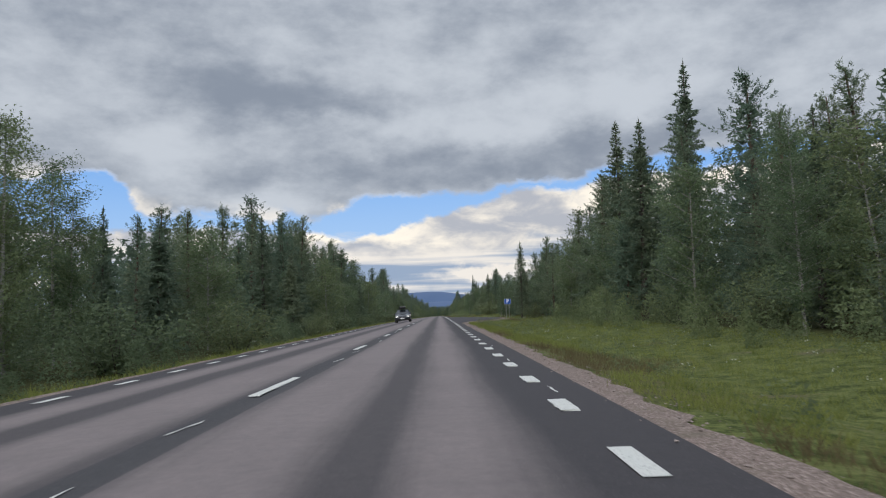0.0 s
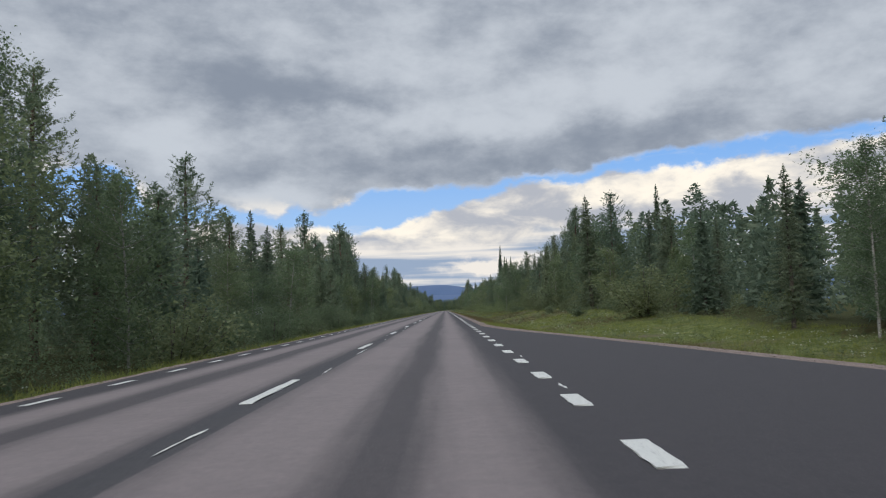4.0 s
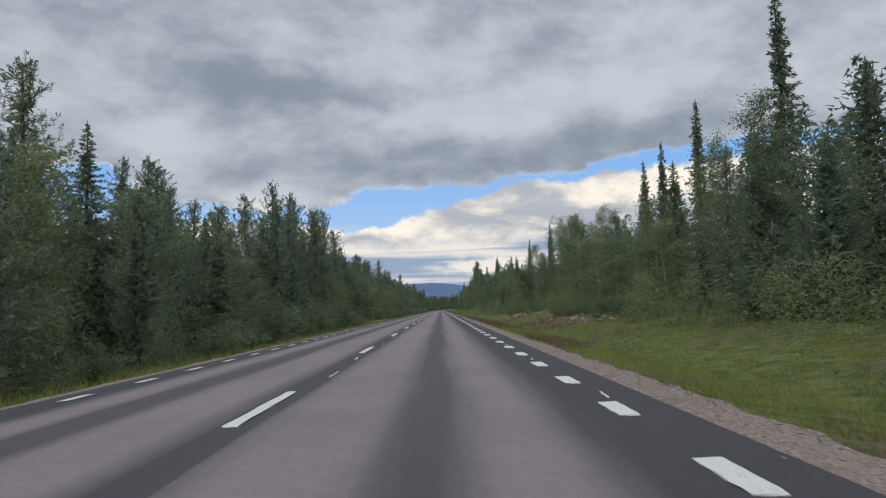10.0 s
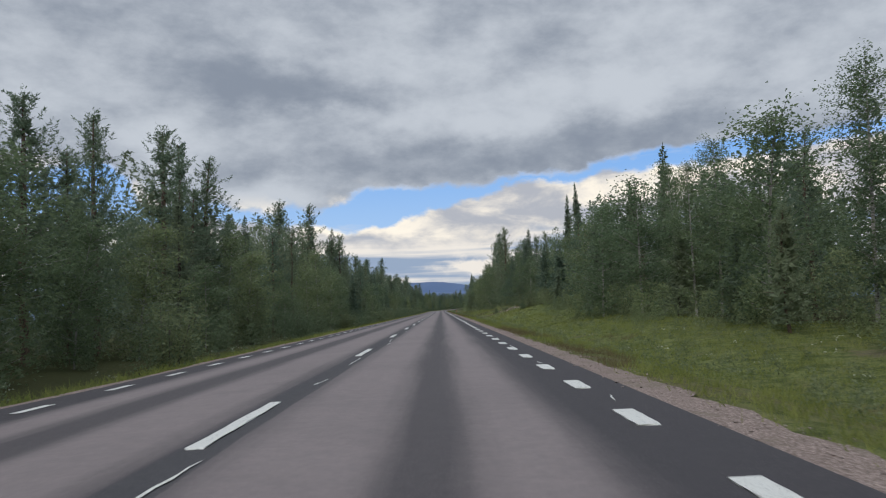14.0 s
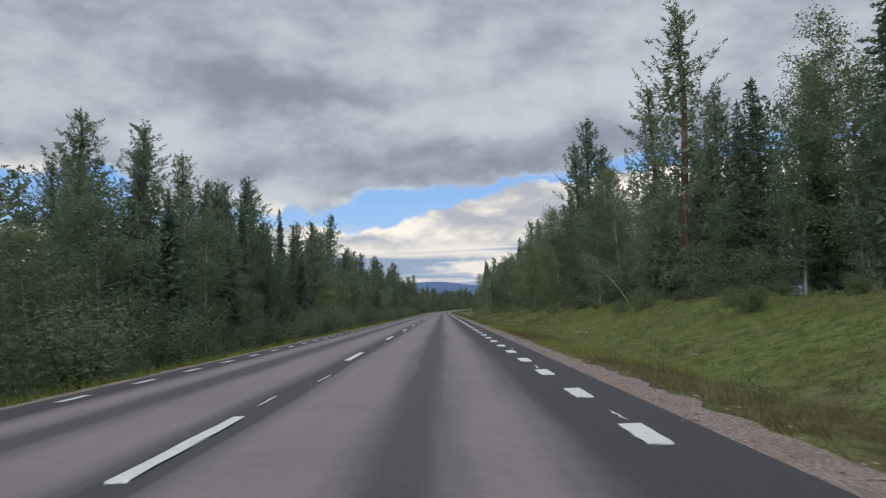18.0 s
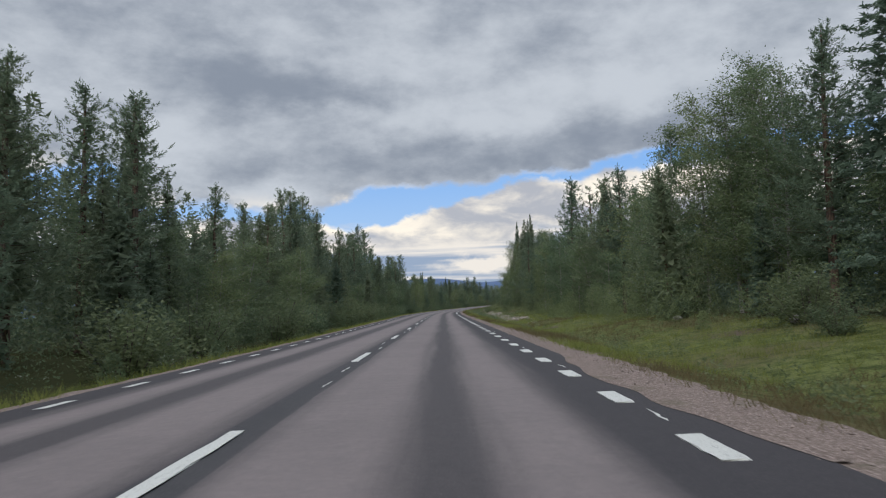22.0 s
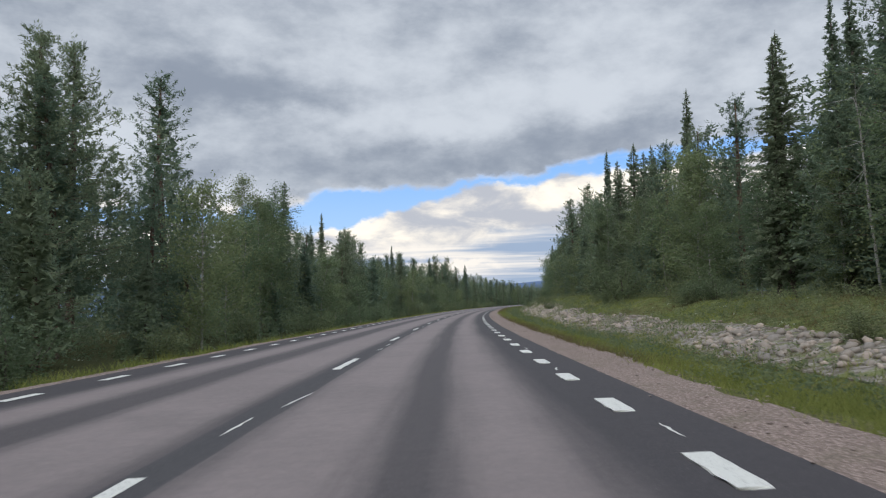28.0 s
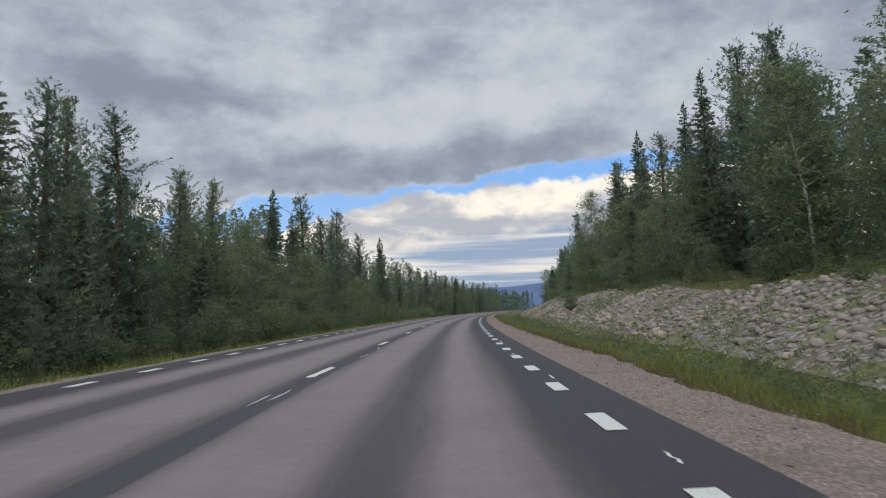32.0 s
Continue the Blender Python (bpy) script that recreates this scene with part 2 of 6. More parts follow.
def asphalt(name, worn):
    """Asphalt, mapped by u = metres across and v = metres along; worn: pale wheel tracks."""
    m = Nodes(name, 0.82)
    m.bsdf.inputs["Specular IOR Level"].default_value = 0.3
    uv = m.tc.outputs["UV"]
    sep = m.nt.nodes.new("ShaderNodeSeparateXYZ")
    m.put(uv, sep.inputs[0])
    u = sep.outputs[0]
    squeeze = m.nt.nodes.new("ShaderNodeMapping")
    squeeze.inputs["Scale"].default_value = (1.0, 0.04, 1.0)
    m.put(uv, squeeze.inputs[0])
    streak = m.noise(3.0, 4, 0.6, squeeze.outputs[0])
    patch = m.noise(0.35, 4, 0.6, uv)
    grain = m.noise(55.0, 3, 0.7, uv)
    grit = m.noise(16.0, 4, 0.7, uv)
    dark = m.mix(grit, (0.029, 0.026, 0.029, 1), (0.050, 0.045, 0.049, 1))
    pale = m.mix(grit, (0.150, 0.126, 0.124, 1), (0.228, 0.193, 0.189, 1))
    col = dark
    if worn:
        w = m.calc("ADD", u, m.calc("MULTIPLY", m.calc("SUBTRACT", streak, 0.5), 0.5))
        total = None
        for a, b, s in ((0.16, 1.66, 0.46), (2.02, 3.12, 0.46), (-1.80, -0.20, 0.44), (-3.48, -2.36, 0.44)):
            band = m.calc("MULTIPLY", m.ramp(w, a - s / 2, a + s), m.ramp(w, b - s, b + s / 2, 1.0, 0.0))
            total = band if total is None else m.calc("MAXIMUM", total, band)
        total = m.calc("MULTIPLY", total, m.ramp(patch, 0.2, 0.7, 0.78, 1.0))
        between = m.calc("MULTIPLY", m.ramp(w, 0.30, 0.55), m.ramp(w, 2.9, 3.3, 1.0, 0.0))
        left = m.calc("MULTIPLY", m.ramp(w, -3.4, -3.1), m.ramp(w, -0.7, -0.45, 1.0, 0.0))
        total = m.calc("MAXIMUM", total, m.calc("MULTIPLY", m.calc("MAXIMUM", between, left), 0.16))
        col = m.mix(total, dark, pale)
        # the resealed joint along the crown
        joint = m.calc("ADD", u, m.calc("ADD", m.calc("MULTIPLY", m.calc("SUBTRACT", streak, 0.5), 0.22), m.calc("MULTIPLY", m.calc("SUBTRACT", grit, 0.5), 0.05)))
        seal = m.calc("MULTIPLY", m.ramp(joint, -0.17, -0.14), m.ramp(joint, 0.24, 0.27, 1.0, 0.0))
        col = m.mix(m.calc("MULTIPLY", seal, 0.9), col, m.mix(grit, (0.034, 0.033, 0.036, 1), (0.055, 0.053, 0.057, 1)))
    col = m.mix(m.ramp(grain, 0.56, 0.72, 0.0, 0.4), col, (0.24, 0.22, 0.21, 1))
    col = m.mix(m.ramp(patch, 0.55, 0.8, 0.0, 0.25), col, (0.042, 0.040, 0.043, 1))
    mottle = m.ramp(m.noise(5.0, 6, 0.75, uv), 0.34, 0.66)
    col = m.mix(1.0, col, m.mix(mottle, (0.93, 0.93, 0.94, 1), (1.06, 1.055, 1.05, 1)), "MULTIPLY")
    m.colour(col)
    return m.bump(m.calc("ADD", grain, grit), 0.35, 0.006).mat


def ground_material():
    m = Nodes("forest_floor_and_grass", 0.95)
    m.bsdf.inputs["Specular IOR Level"].default_value = 0.08
    sep = m.nt.nodes.new("ShaderNodeSeparateXYZ")
    m.put(m.tc.outputs["UV"], sep.inputs[0])
    a, b = m.noise(0.22, 5, 0.6), m.noise(2.3, 5, 0.65)
    c = m.noise(14.0, 4, 0.7)
    grass = m.mix(m.ramp(m.calc("ADD", b, m.calc("MULTIPLY", m.calc("SUBTRACT", c, 0.5), 0.9)), 0.30, 0.70), (0.052, 0.070, 0.021, 1), (0.172, 0.192, 0.066, 1))
    dry = m.mix(c, (0.100, 0.077, 0.046, 1), (0.155, 0.125, 0.075, 1))
    attr = m.nt.nodes.new("ShaderNodeAttribute")
    attr.attribute_name = "dryness"
    near = m.calc("MULTIPLY", m.ramp(sep.outputs[0], 5.4, 7.4, 0.25, 0.0), m.ramp(sep.outputs[0], 4.0, 4.2))
    worn = m.calc("ADD", m.calc("ADD", m.calc("MULTIPLY", m.calc("ADD", a, m.calc("MULTIPLY", b, 0.5)), 1.6), attr.outputs["Fac"]), near)
    grass = m.mix(m.ramp(worn, 1.30, 1.85, 0.0, 0.8), grass, dry)
    scar = m.nt.nodes.new("ShaderNodeAttribute")
    scar.attribute_name = "bare"
    soil = m.mix(c, (0.080, 0.060, 0.045, 1), (0.180, 0.142, 0.112, 1))
    grass = m.mix(m.ramp(m.calc("ADD", scar.outputs["Fac"], m.calc("MULTIPLY", m.calc("SUBTRACT", b, 0.5), 0.6)), 0.25, 0.6), grass, soil)
    moss = m.mix(b, (0.040, 0.052, 0.020, 1), (0.085, 0.080, 0.035, 1))
    # u is metres across: the wood's floor lies beyond the verges
    u = m.calc("ADD", sep.outputs[0], m.calc("MULTIPLY", m.calc("SUBTRACT", a, 0.5), 5.0))
    wood = m.calc("MAXIMUM", m.ramp(u, 13.0, 16.0), m.ramp(u, -9.5, -7.0, 1.0, 0.0))
    m.colour(m.mix(wood, grass, moss))
    return m.bump(m.calc("ADD", m.noise(60.0, 3, 0.7), c), 0.8, 0.035).mat


def gravel_material():
    m = Nodes("pinkish_gravel", 0.92)
    m.bsdf.inputs["Specular IOR Level"].default_value = 0.15
    v = m.nt.nodes.new("ShaderNodeTexVoronoi")
    v.inputs["Scale"].default_value = 34.0
    m.put(m.tc.outputs["Object"], v.inputs["Vector"])
    sep = m.nt.nodes.new("ShaderNodeSeparateXYZ")
    m.put(v.outputs["Color"], sep.inputs[0])
    n = m.noise(1.4, 5, 0.65)
    col = m.mix(sep.outputs[0], (0.165, 0.124, 0.108, 1), (0.400, 0.320, 0.284, 1))
    col = m.mix(m.ramp(v.outputs["Distance"], 0.35, 0.65), col, (0.120, 0.090, 0.076, 1))
    col = m.mix(m.ramp(m.noise(60, 3, 0.8), 0.35, 0.65, 0.0, 0.5), col, (0.27, 0.212, 0.186, 1))
    col = m.mix(m.ramp(n, 0.5, 0.72, 0.0, 0.6), col, (0.12, 0.105, 0.07, 1))
    m.colour(col)
    return m.bump(m.calc("MULTIPLY", v.outputs["Distance"], -1.0), 0.7, 0.02).mat


def leaf_material(name, dark, light, rough=0.55, gloss=0.25):
    m = Nodes(name, rough)
    clump = m.ramp(m.noise(0.9, 3, 0.6), 0.32, 0.68)
    col = m.mix(m.calc("ADD", m.calc("MULTIPLY", m.island(), 0.5), m.calc("MULTIPLY", clump, 0.5)), dark + (1,), light + (1,))
    tint = m.mix(m.random(), (0.78, 0.86, 0.88, 1), (1.18, 1.10, 0.98, 1))
    col = m.mix(1.0, col, tint, "MULTIPLY")
    m.colour(col)
    m.bsdf.inputs["Specular IOR Level"].default_value = gloss
    tr = m.nt.nodes.new("ShaderNodeBsdfTranslucent")
    m.put(col, tr.inputs["Color"])
    mx = m.nt.nodes.new("ShaderNodeMixShader")
    mx.inputs[0].default_value = 0.5
    out = m.nt.nodes["Material Output"]
    m.put(m.bsdf.outputs[0], mx.inputs[1])
    m.put(tr.outputs[0], mx.inputs[2])
    m.put(mx.outputs[0], out.inputs["Surface"])
    return m.mat


def bark_material(name, dark, light, birch=False):
    m = Nodes(name, 0.85)
    st = m.nt.nodes.new("ShaderNodeMapping")
    st.inputs["Scale"].default_value = (4.0, 4.0, 9.0) if birch else (9.0, 9.0, 1.6)
    m.put(m.tc.outputs["Object"], st.inputs[0])
    n = m.noise(1.6, 5, 0.65, st.outputs[0])
    m.colour(m.mix(m.ramp(n, 0.42, 0.62) if not birch else m.ramp(n, 0.36, 0.46), dark + (1,), light + (1,)))
    return m.bump(n, 0.5, 0.02).mat


ASPHALT = asphalt("worn_asphalt", True)
ASPHALT_DARK = asphalt("dark_asphalt", False)
GROUND = ground_material()
GRAVEL = gravel_material()


def paint_material():
    m = Nodes("road_paint", 0.6)
    n, w = m.noise(9, 5, 0.7), m.noise(60, 3, 0.7)
    col = m.mix(n, (0.50, 0.50, 0.465, 1), (0.63, 0.63, 0.59, 1))
    m.colour(m.mix(m.ramp(m.calc("ADD", w, m.calc("MULTIPLY", n, 0.35)), 0.72, 0.84, 0.0, 0.7), col, (0.13, 0.125, 0.125, 1)))
    return m.bump(w, 0.2, 0.003).mat


PAINT = paint_material()
SPRUCE_LEAF = leaf_material("spruce_needles", (0.112, 0.152, 0.108), (0.205, 0.258, 0.180))
PINE_LEAF = leaf_material("pine_needles", (0.115, 0.160, 0.113), (0.221, 0.278, 0.188))
BIRCH_LEAF = leaf_material("birch_leaves", (0.106, 0.150, 0.082), (0.212, 0.266, 0.144))
WILLOW_LEAF = leaf_material("willow_leaves", (0.096, 0.130, 0.074), (0.198, 0.238, 0.132))
GRASS_LEAF = leaf_material("grass_blades", (0.098, 0.134, 0.038), (0.272, 0.298, 0.102), 0.7, 0.06)
DRY_LEAF = leaf_material("dry_grass", (0.115, 0.092, 0.052), (0.205, 0.168, 0.092), 0.8, 0.06)
FLOWER = leaf_material("white_umbels", (0.40, 0.42, 0.36), (0.62, 0.63, 0.57), 0.7)
SPRUCE_BARK = bark_material("spruce_bark", (0.050, 0.040, 0.034), (0.125, 0.105, 0.090))
PINE_BARK = bark_material("pine_bark", (0.070, 0.050, 0.040), (0.170, 0.112, 0.078))
BIRCH_BARK = bark_material("birch_bark", (0.045, 0.040, 0.036), (0.275, 0.265, 0.245), True)


# ---- mesh helpers ----
def mesh_of(name, verts, faces, mats, uvs=None, smooth=False, normals=None):
    """A mesh from vertex and equal-sided face arrays; normals: the soft normal of each vertex of a mass of leaves."""
    verts, faces = np.asarray(verts, "f4"), np.asarray(faces, "i4")
    me = bpy.data.meshes.new(name)
    n, k = faces.shape
    me.vertices.add(len(verts))
    me.vertices.foreach_set("co", verts.ravel())
    me.loops.add(n * k)
    me.loops.foreach_set("vertex_index", faces.ravel())
    me.polygons.add(n)
    me.polygons.foreach_set("loop_start", np.arange(0, n * k, k, dtype="i4"))
    me.polygons.foreach_set("use_smooth", np.full(n, smooth))
    for mt in mats if isinstance(mats, (list, tuple)) else (mats,):
        me.materials.append(mt)
    if uvs is not None:
        layer = me.uv_layers.new(name="UVMap")
        layer.data.foreach_set("uv", np.asarray(uvs, "f4")[faces.ravel()].ravel())
    me.update(calc_edges=True)
    me.validate()
    if normals is not None:
        me.attributes.new("custom_normal", "FLOAT_VECTOR", "POINT").data.foreach_set("vector", np.asarray(normals, "f4").ravel())
    return me


def soften(verts, faces, outward, keep=0.35):
    """Turn each leaf's face outward, and give its corners a normal between the mass's outward way and the leaf's own."""
    a, b, c = (verts[faces[:, k]] for k in range(3))
    n = np.cross(b - a, c - a)
    n /= np.linalg.norm(n, axis=1, keepdims=True) + 1e-12
    o = outward[faces[:, 0]]
    back = (n * o).sum(1) < 0
    faces = faces.copy()
    faces[back] = faces[back][:, ::-1]
    n[back] *= -1
    soft = np.zeros_like(verts)
    soft[faces.ravel()] = np.repeat(n * keep, 3, 0)
    soft += outward
    soft /= np.linalg.norm(soft, axis=1, keepdims=True) + 1e-12
    return faces, soft


def outward_of(P, cx, cy, lift=0.5):
    """The way out of a crown about an upright axis at (cx, cy)."""
    d = np.stack((P[:, 0] - cx, P[:, 1] - cy), 1)
    d /= np.linalg.norm(d, axis=1, keepdims=True) + 1e-9
    return np.concatenate((d * math.sqrt(1 - lift ** 2), np.full((len(P), 1), lift)), 1)


def grid_faces(rows, cols):
    i, j = np.meshgrid(np.arange(rows - 1), np.arange(cols - 1), indexing="ij")
    a = (i * cols + j).ravel()
    return np.stack((a, a + 1, a + cols + 1, a + cols), 1)


def part(name, bm, material, parent, label=""):
    me = bpy.data.meshes.new(name)
    bm.to_mesh(me)
    bm.free()
    me.materials.append(material)
    ob = new(name, me)
    ob.parent = parent
    return tagged(ob, label)


def mesh_part(name, me, parent, label=""):
    ob = new(name, me)
    ob.parent = parent
    return tagged(ob, label)


def box_bm(size, at=(0, 0, 0), bevel=0.0, turn=None):
    bm = bmesh.new()
    bmesh.ops.create_cube(bm, size=1.0)
    bmesh.ops.scale(bm, vec=size, verts=bm.verts)
    if bevel:
        bmesh.ops.bevel(bm, geom=bm.edges[:], offset=bevel, segments=2, affect="EDGES", profile=0.6)
    if turn:
        bmesh.ops.transform(bm, matrix=turn, verts=bm.verts)
    bmesh.ops.translate(bm, vec=at, verts=bm.verts)
    return bm


def tube_bm(r, depth, at=(0, 0, 0), turn=None, segments=14, r2=None, bevel=0.0):
    bm = bmesh.new()
    bmesh.ops.create_cone(bm, cap_ends=True, segments=segments, radius1=r, radius2=r if r2 is None else r2, depth=depth)
    if bevel:
        rim = [e for e in bm.edges if abs(e.verts[0].co.z - e.verts[1].co.z) < 1e-5]
        bmesh.ops.bevel(bm, geom=rim, offset=bevel, segments=2, affect="EDGES")
    if turn:
        bmesh.ops.transform(bm, matrix=turn, verts=bm.verts)
    bmesh.ops.translate(bm, vec=at, verts=bm.verts)
    for f in bm.faces:
        f.smooth = len(f.verts) == 4
    return bm
# ---- the lie of the land ----
LINE_R, LINE_L = 3.72, -3.95         # the edge lines
PAVE_R, PAVE_L = 4.28, -4.55         # where the asphalt ends
BANK_S = (-300, 60, 150, 170, 200, 260, 300, 340, 370, 390, 430, 480, 510, 560, 600, 640, 690, 730, 780, 830, 870, 900, 935, 985, 1015, 1060, 1150, 1480)
BANK_H = (0.0, 0.0, 0.1, 0.5, 0.7, 0.3, 0.2, 0.4, 0.9, 0.4, 0.0, 0.4, 1.2, 1.25, 1.1, 0.8, 0.4, 0.2, 0.4, 0.6, 1.0, 1.35, 1.8, 1.75, 2.2, 2.2, 1.2, 0.6)
SIDE_R = (397.5, 407.5)              # the side road on the right
WIDE_S = (408.5, 411.0, 415.0, 424.0, 438.0)   # a widening on the left
WIDE_X = (4.55, 6.9, 6.8, 5.6, 4.55)
LAYBY_S = (64, 69, 74, 78, 81, 85, 90, 95, 100, 106, 112, 120, 131, 140, 147, 154, 162)
LAYBY_X = (4.28, 4.66, 5.45, 6.3, 7.2, 8.3, 9.3, 10.1, 10.5, 10.6, 10.4, 9.5, 8.3, 7.1, 6.1, 5.0, 4.28)


def bump01(s, a, b, soft):
    """1 from a to b, falling to 0 over soft metres on either side."""
    return np.clip(np.minimum((s - a) / soft + 1, (b - s) / soft + 1), 0, 1)


def layby_edge(s):
    return np.interp(s, LAYBY_S, LAYBY_X)


def wide_left(s):
    return np.interp(s, WIDE_S, WIDE_X) + PAVE_L


def lump(s, across, size, seed):
    """Smooth unevenness from a few waves."""
    rs = np.random.RandomState(seed)
    total = 0
    for _ in range(5):
        a, b, p = rs.normal(0, 1 / size), rs.normal(0, 1 / size), rs.uniform(0, 6.28)
        total = total + np.sin(a * s + b * across + p)
    return total / 5


def land(s, across):
    """Height of the ground above the road's centre line."""
    s, across = np.broadcast_arrays(np.asarray(s, float), np.asarray(across, float))
    bank = np.interp(s, BANK_S, BANK_H)
    side = bump01(s + 0.9 * np.clip(across - PAVE_R, 0, 30), SIDE_R[0] - 3, SIDE_R[1] + 3, 4)
    shift = np.interp(s, LAYBY_S, LAYBY_X) - PAVE_R
    x = across - shift
    ditch = -0.42 * (1 - side) - 0.02
    right = np.where(x < 5.1, camber(x, s) - 0.05,
            np.where(x < 7.6, camber(np.full_like(x, 5.1), s) - 0.05 + (x - 5.1) / 2.5 * (ditch - camber(np.full_like(x, 5.1), s) + 0.05),
            np.where(x < 13.5, ditch + (bank - ditch) * (np.clip(x - 7.6, 0, 9) / 5.9) ** 0.85, bank)))
    right = np.where((across < PAVE_R) | ((across < 5.1 + shift)), np.minimum(right, camber(across, s) - 0.05), right)
    lside = 0.0
    y = -across - (np.interp(s, WIDE_S, WIDE_X) + PAVE_L)
    drop = -0.75 * (1 - lside) + camber(np.full_like(y, -5.0), s)
    left = np.where(y < 5.2, camber(across, s) - 0.06,
           np.where(y < 8.0, camber(np.full_like(y, -5.2), s) - 0.05 + (y - 5.2) / 2.8 * (drop - camber(np.full_like(y, -5.2), s) + 0.05), drop + np.clip((y - 8.0) / 20, 0, 1) * 0.3))
    z = np.where(across >= 0, right, left)
    rough = np.clip((np.abs(across) - 6.0 - np.where(across > 0, shift, 0)) / 4, 0, 1) * (1 - np.maximum(side * (across > 0), lside * (across < 0)))
    return z + rough * (0.16 * lump(s, across, 3.0, 3) + 0.07 * lump(s, across, 0.9, 5))


def ground_at(s, across):
    x, y, z = place(s, across)
    return x, y, z + land(s, across)


def dryness(s):
    """How brown and dry the verge's growth is along the road."""
    return np.interp(s, (0, 100, 170, 190, 225, 245, 340, 352, 385, 400, 500, 515, 640, 700, 760, 900, 1000),
                     (0.05, 0.05, 0.15, 0.45, 0.4, 0.08, 0.12, 0.5, 0.4, 0.05, 0.05, 0.22, 0.22, 0.22, 0.15, 0.2, 0.35))


BARE = ((381.0, 10.8, 8.0, 2.0), (532.0, 11.9, 7.0, 1.7), (650.0, 12.3, 5.0, 1.2), (352.0, 11.4, 5.0, 1.2))   # scars of bare soil: along, across, half-sizes


def bare_at(s, across):
    """How bare the soil of the bank lies, 0 to 1."""
    total = 0
    for s0, a0, ls, la in BARE:
        total = np.maximum(total, 1.35 - ((s - s0) / ls) ** 2 - ((across - a0) / la) ** 2)
    return np.clip(total + 0.7 * lump(s, across, 1.1, 81), 0, 1) * (total > -0.5)


def build_ground():
    s = np.concatenate((np.arange(-120, 1100, 2.0), np.arange(1100, 1470, 10.0)))
    a = np.concatenate((-np.array([300, 160, 90, 60, 42, 30, 22]), np.arange(-17, -4.9, 0.9), (-4.5, 0, 4.4),
                        np.arange(5.0, 17.0, 0.6), (20, 26, 34, 48, 70, 100, 160, 300)))
    S, A = np.meshgrid(s, a, indexing="ij")
    x, y, z = ground_at(S, A)
    fade = np.clip((np.abs(A) - 60) / 100, 0, 1)
    base = place(S, 0.0)[2]
    z = z * (1 - fade) + (base - 1.0) * fade
    # the sheet runs on to the skyline
    x = np.concatenate((x[:, :1] - 4300, x[:, :1] - 900, x, x[:, -1:] + 900, x[:, -1:] + 4300), 1)
    y = np.concatenate((y[:, :1], y[:, :1], y, y[:, -1:], y[:, -1:]), 1)
    z = np.concatenate((z[:, :1] * 0 - 6, z[:, :1] * 0 - 3, z, z[:, -1:] * 0 - 3, z[:, -1:] * 0 - 6), 1)
    A = np.concatenate((A[:, :1] - 4000, A[:, :1] - 900, A, A[:, -1:] + 900, A[:, -1:] + 4000), 1)
    x = np.concatenate((x[:1], x, x[-1:] + 300, x[-1:] + 300))
    y = np.concatenate((y[:1] - 4000, y, y[-1:] + 900, y[-1:] + 3600))
    z = np.concatenate((z[:1] - 2, z, z[-1:] * 0 - 2, z[-1:] * 0 - 6))
    A = np.concatenate((A[:1], A, A[-1:], A[-1:]))
    V = np.stack((x, y, z), -1).reshape(-1, 3)
    uv = np.stack((A.ravel(), y.ravel()), 1)
    me = mesh_of("ground", V, grid_faces(*x.shape), GROUND, uv, True)
    me.attributes.new("dryness", "FLOAT", "POINT").data.foreach_set("value", dryness(y).astype("f4").ravel())
    me.attributes.new("bare", "FLOAT", "POINT").data.foreach_set("value", bare_at(y, A).astype("f4").ravel())
    return tagged(new("ground", me), "grassy verges and mossy forest floor beside the road", "ground", kind="structure")


def ribbon(name, s, left, right, lift, mat, cols=9, height=None, skirt=0.0):
    """A strip along the road between two offsets that may vary with s."""
    left, right = np.broadcast_to(left, s.shape), np.broadcast_to(right, s.shape)
    f = np.linspace(0, 1, cols)
    A = left[:, None] * (1 - f) + right[:, None] * f
    S = np.broadcast_to(s[:, None], A.shape)
    up = (camber(A, S) if height is None else height(S, A)) + lift
    if skirt:
        A = np.concatenate((A[:, :1], A, A[:, -1:]), 1)
        S = np.concatenate((S[:, :1], S, S[:, -1:]), 1)
        up = np.concatenate((up[:, :1] - skirt, up, up[:, -1:] - skirt), 1)
    x, y, z = place(S, A, up)
    V = np.stack((x, y, z), -1).reshape(-1, 3)
    return mesh_of(name, V, grid_faces(*A.shape), mat, np.stack((A.ravel(), S.ravel()), 1), not skirt)


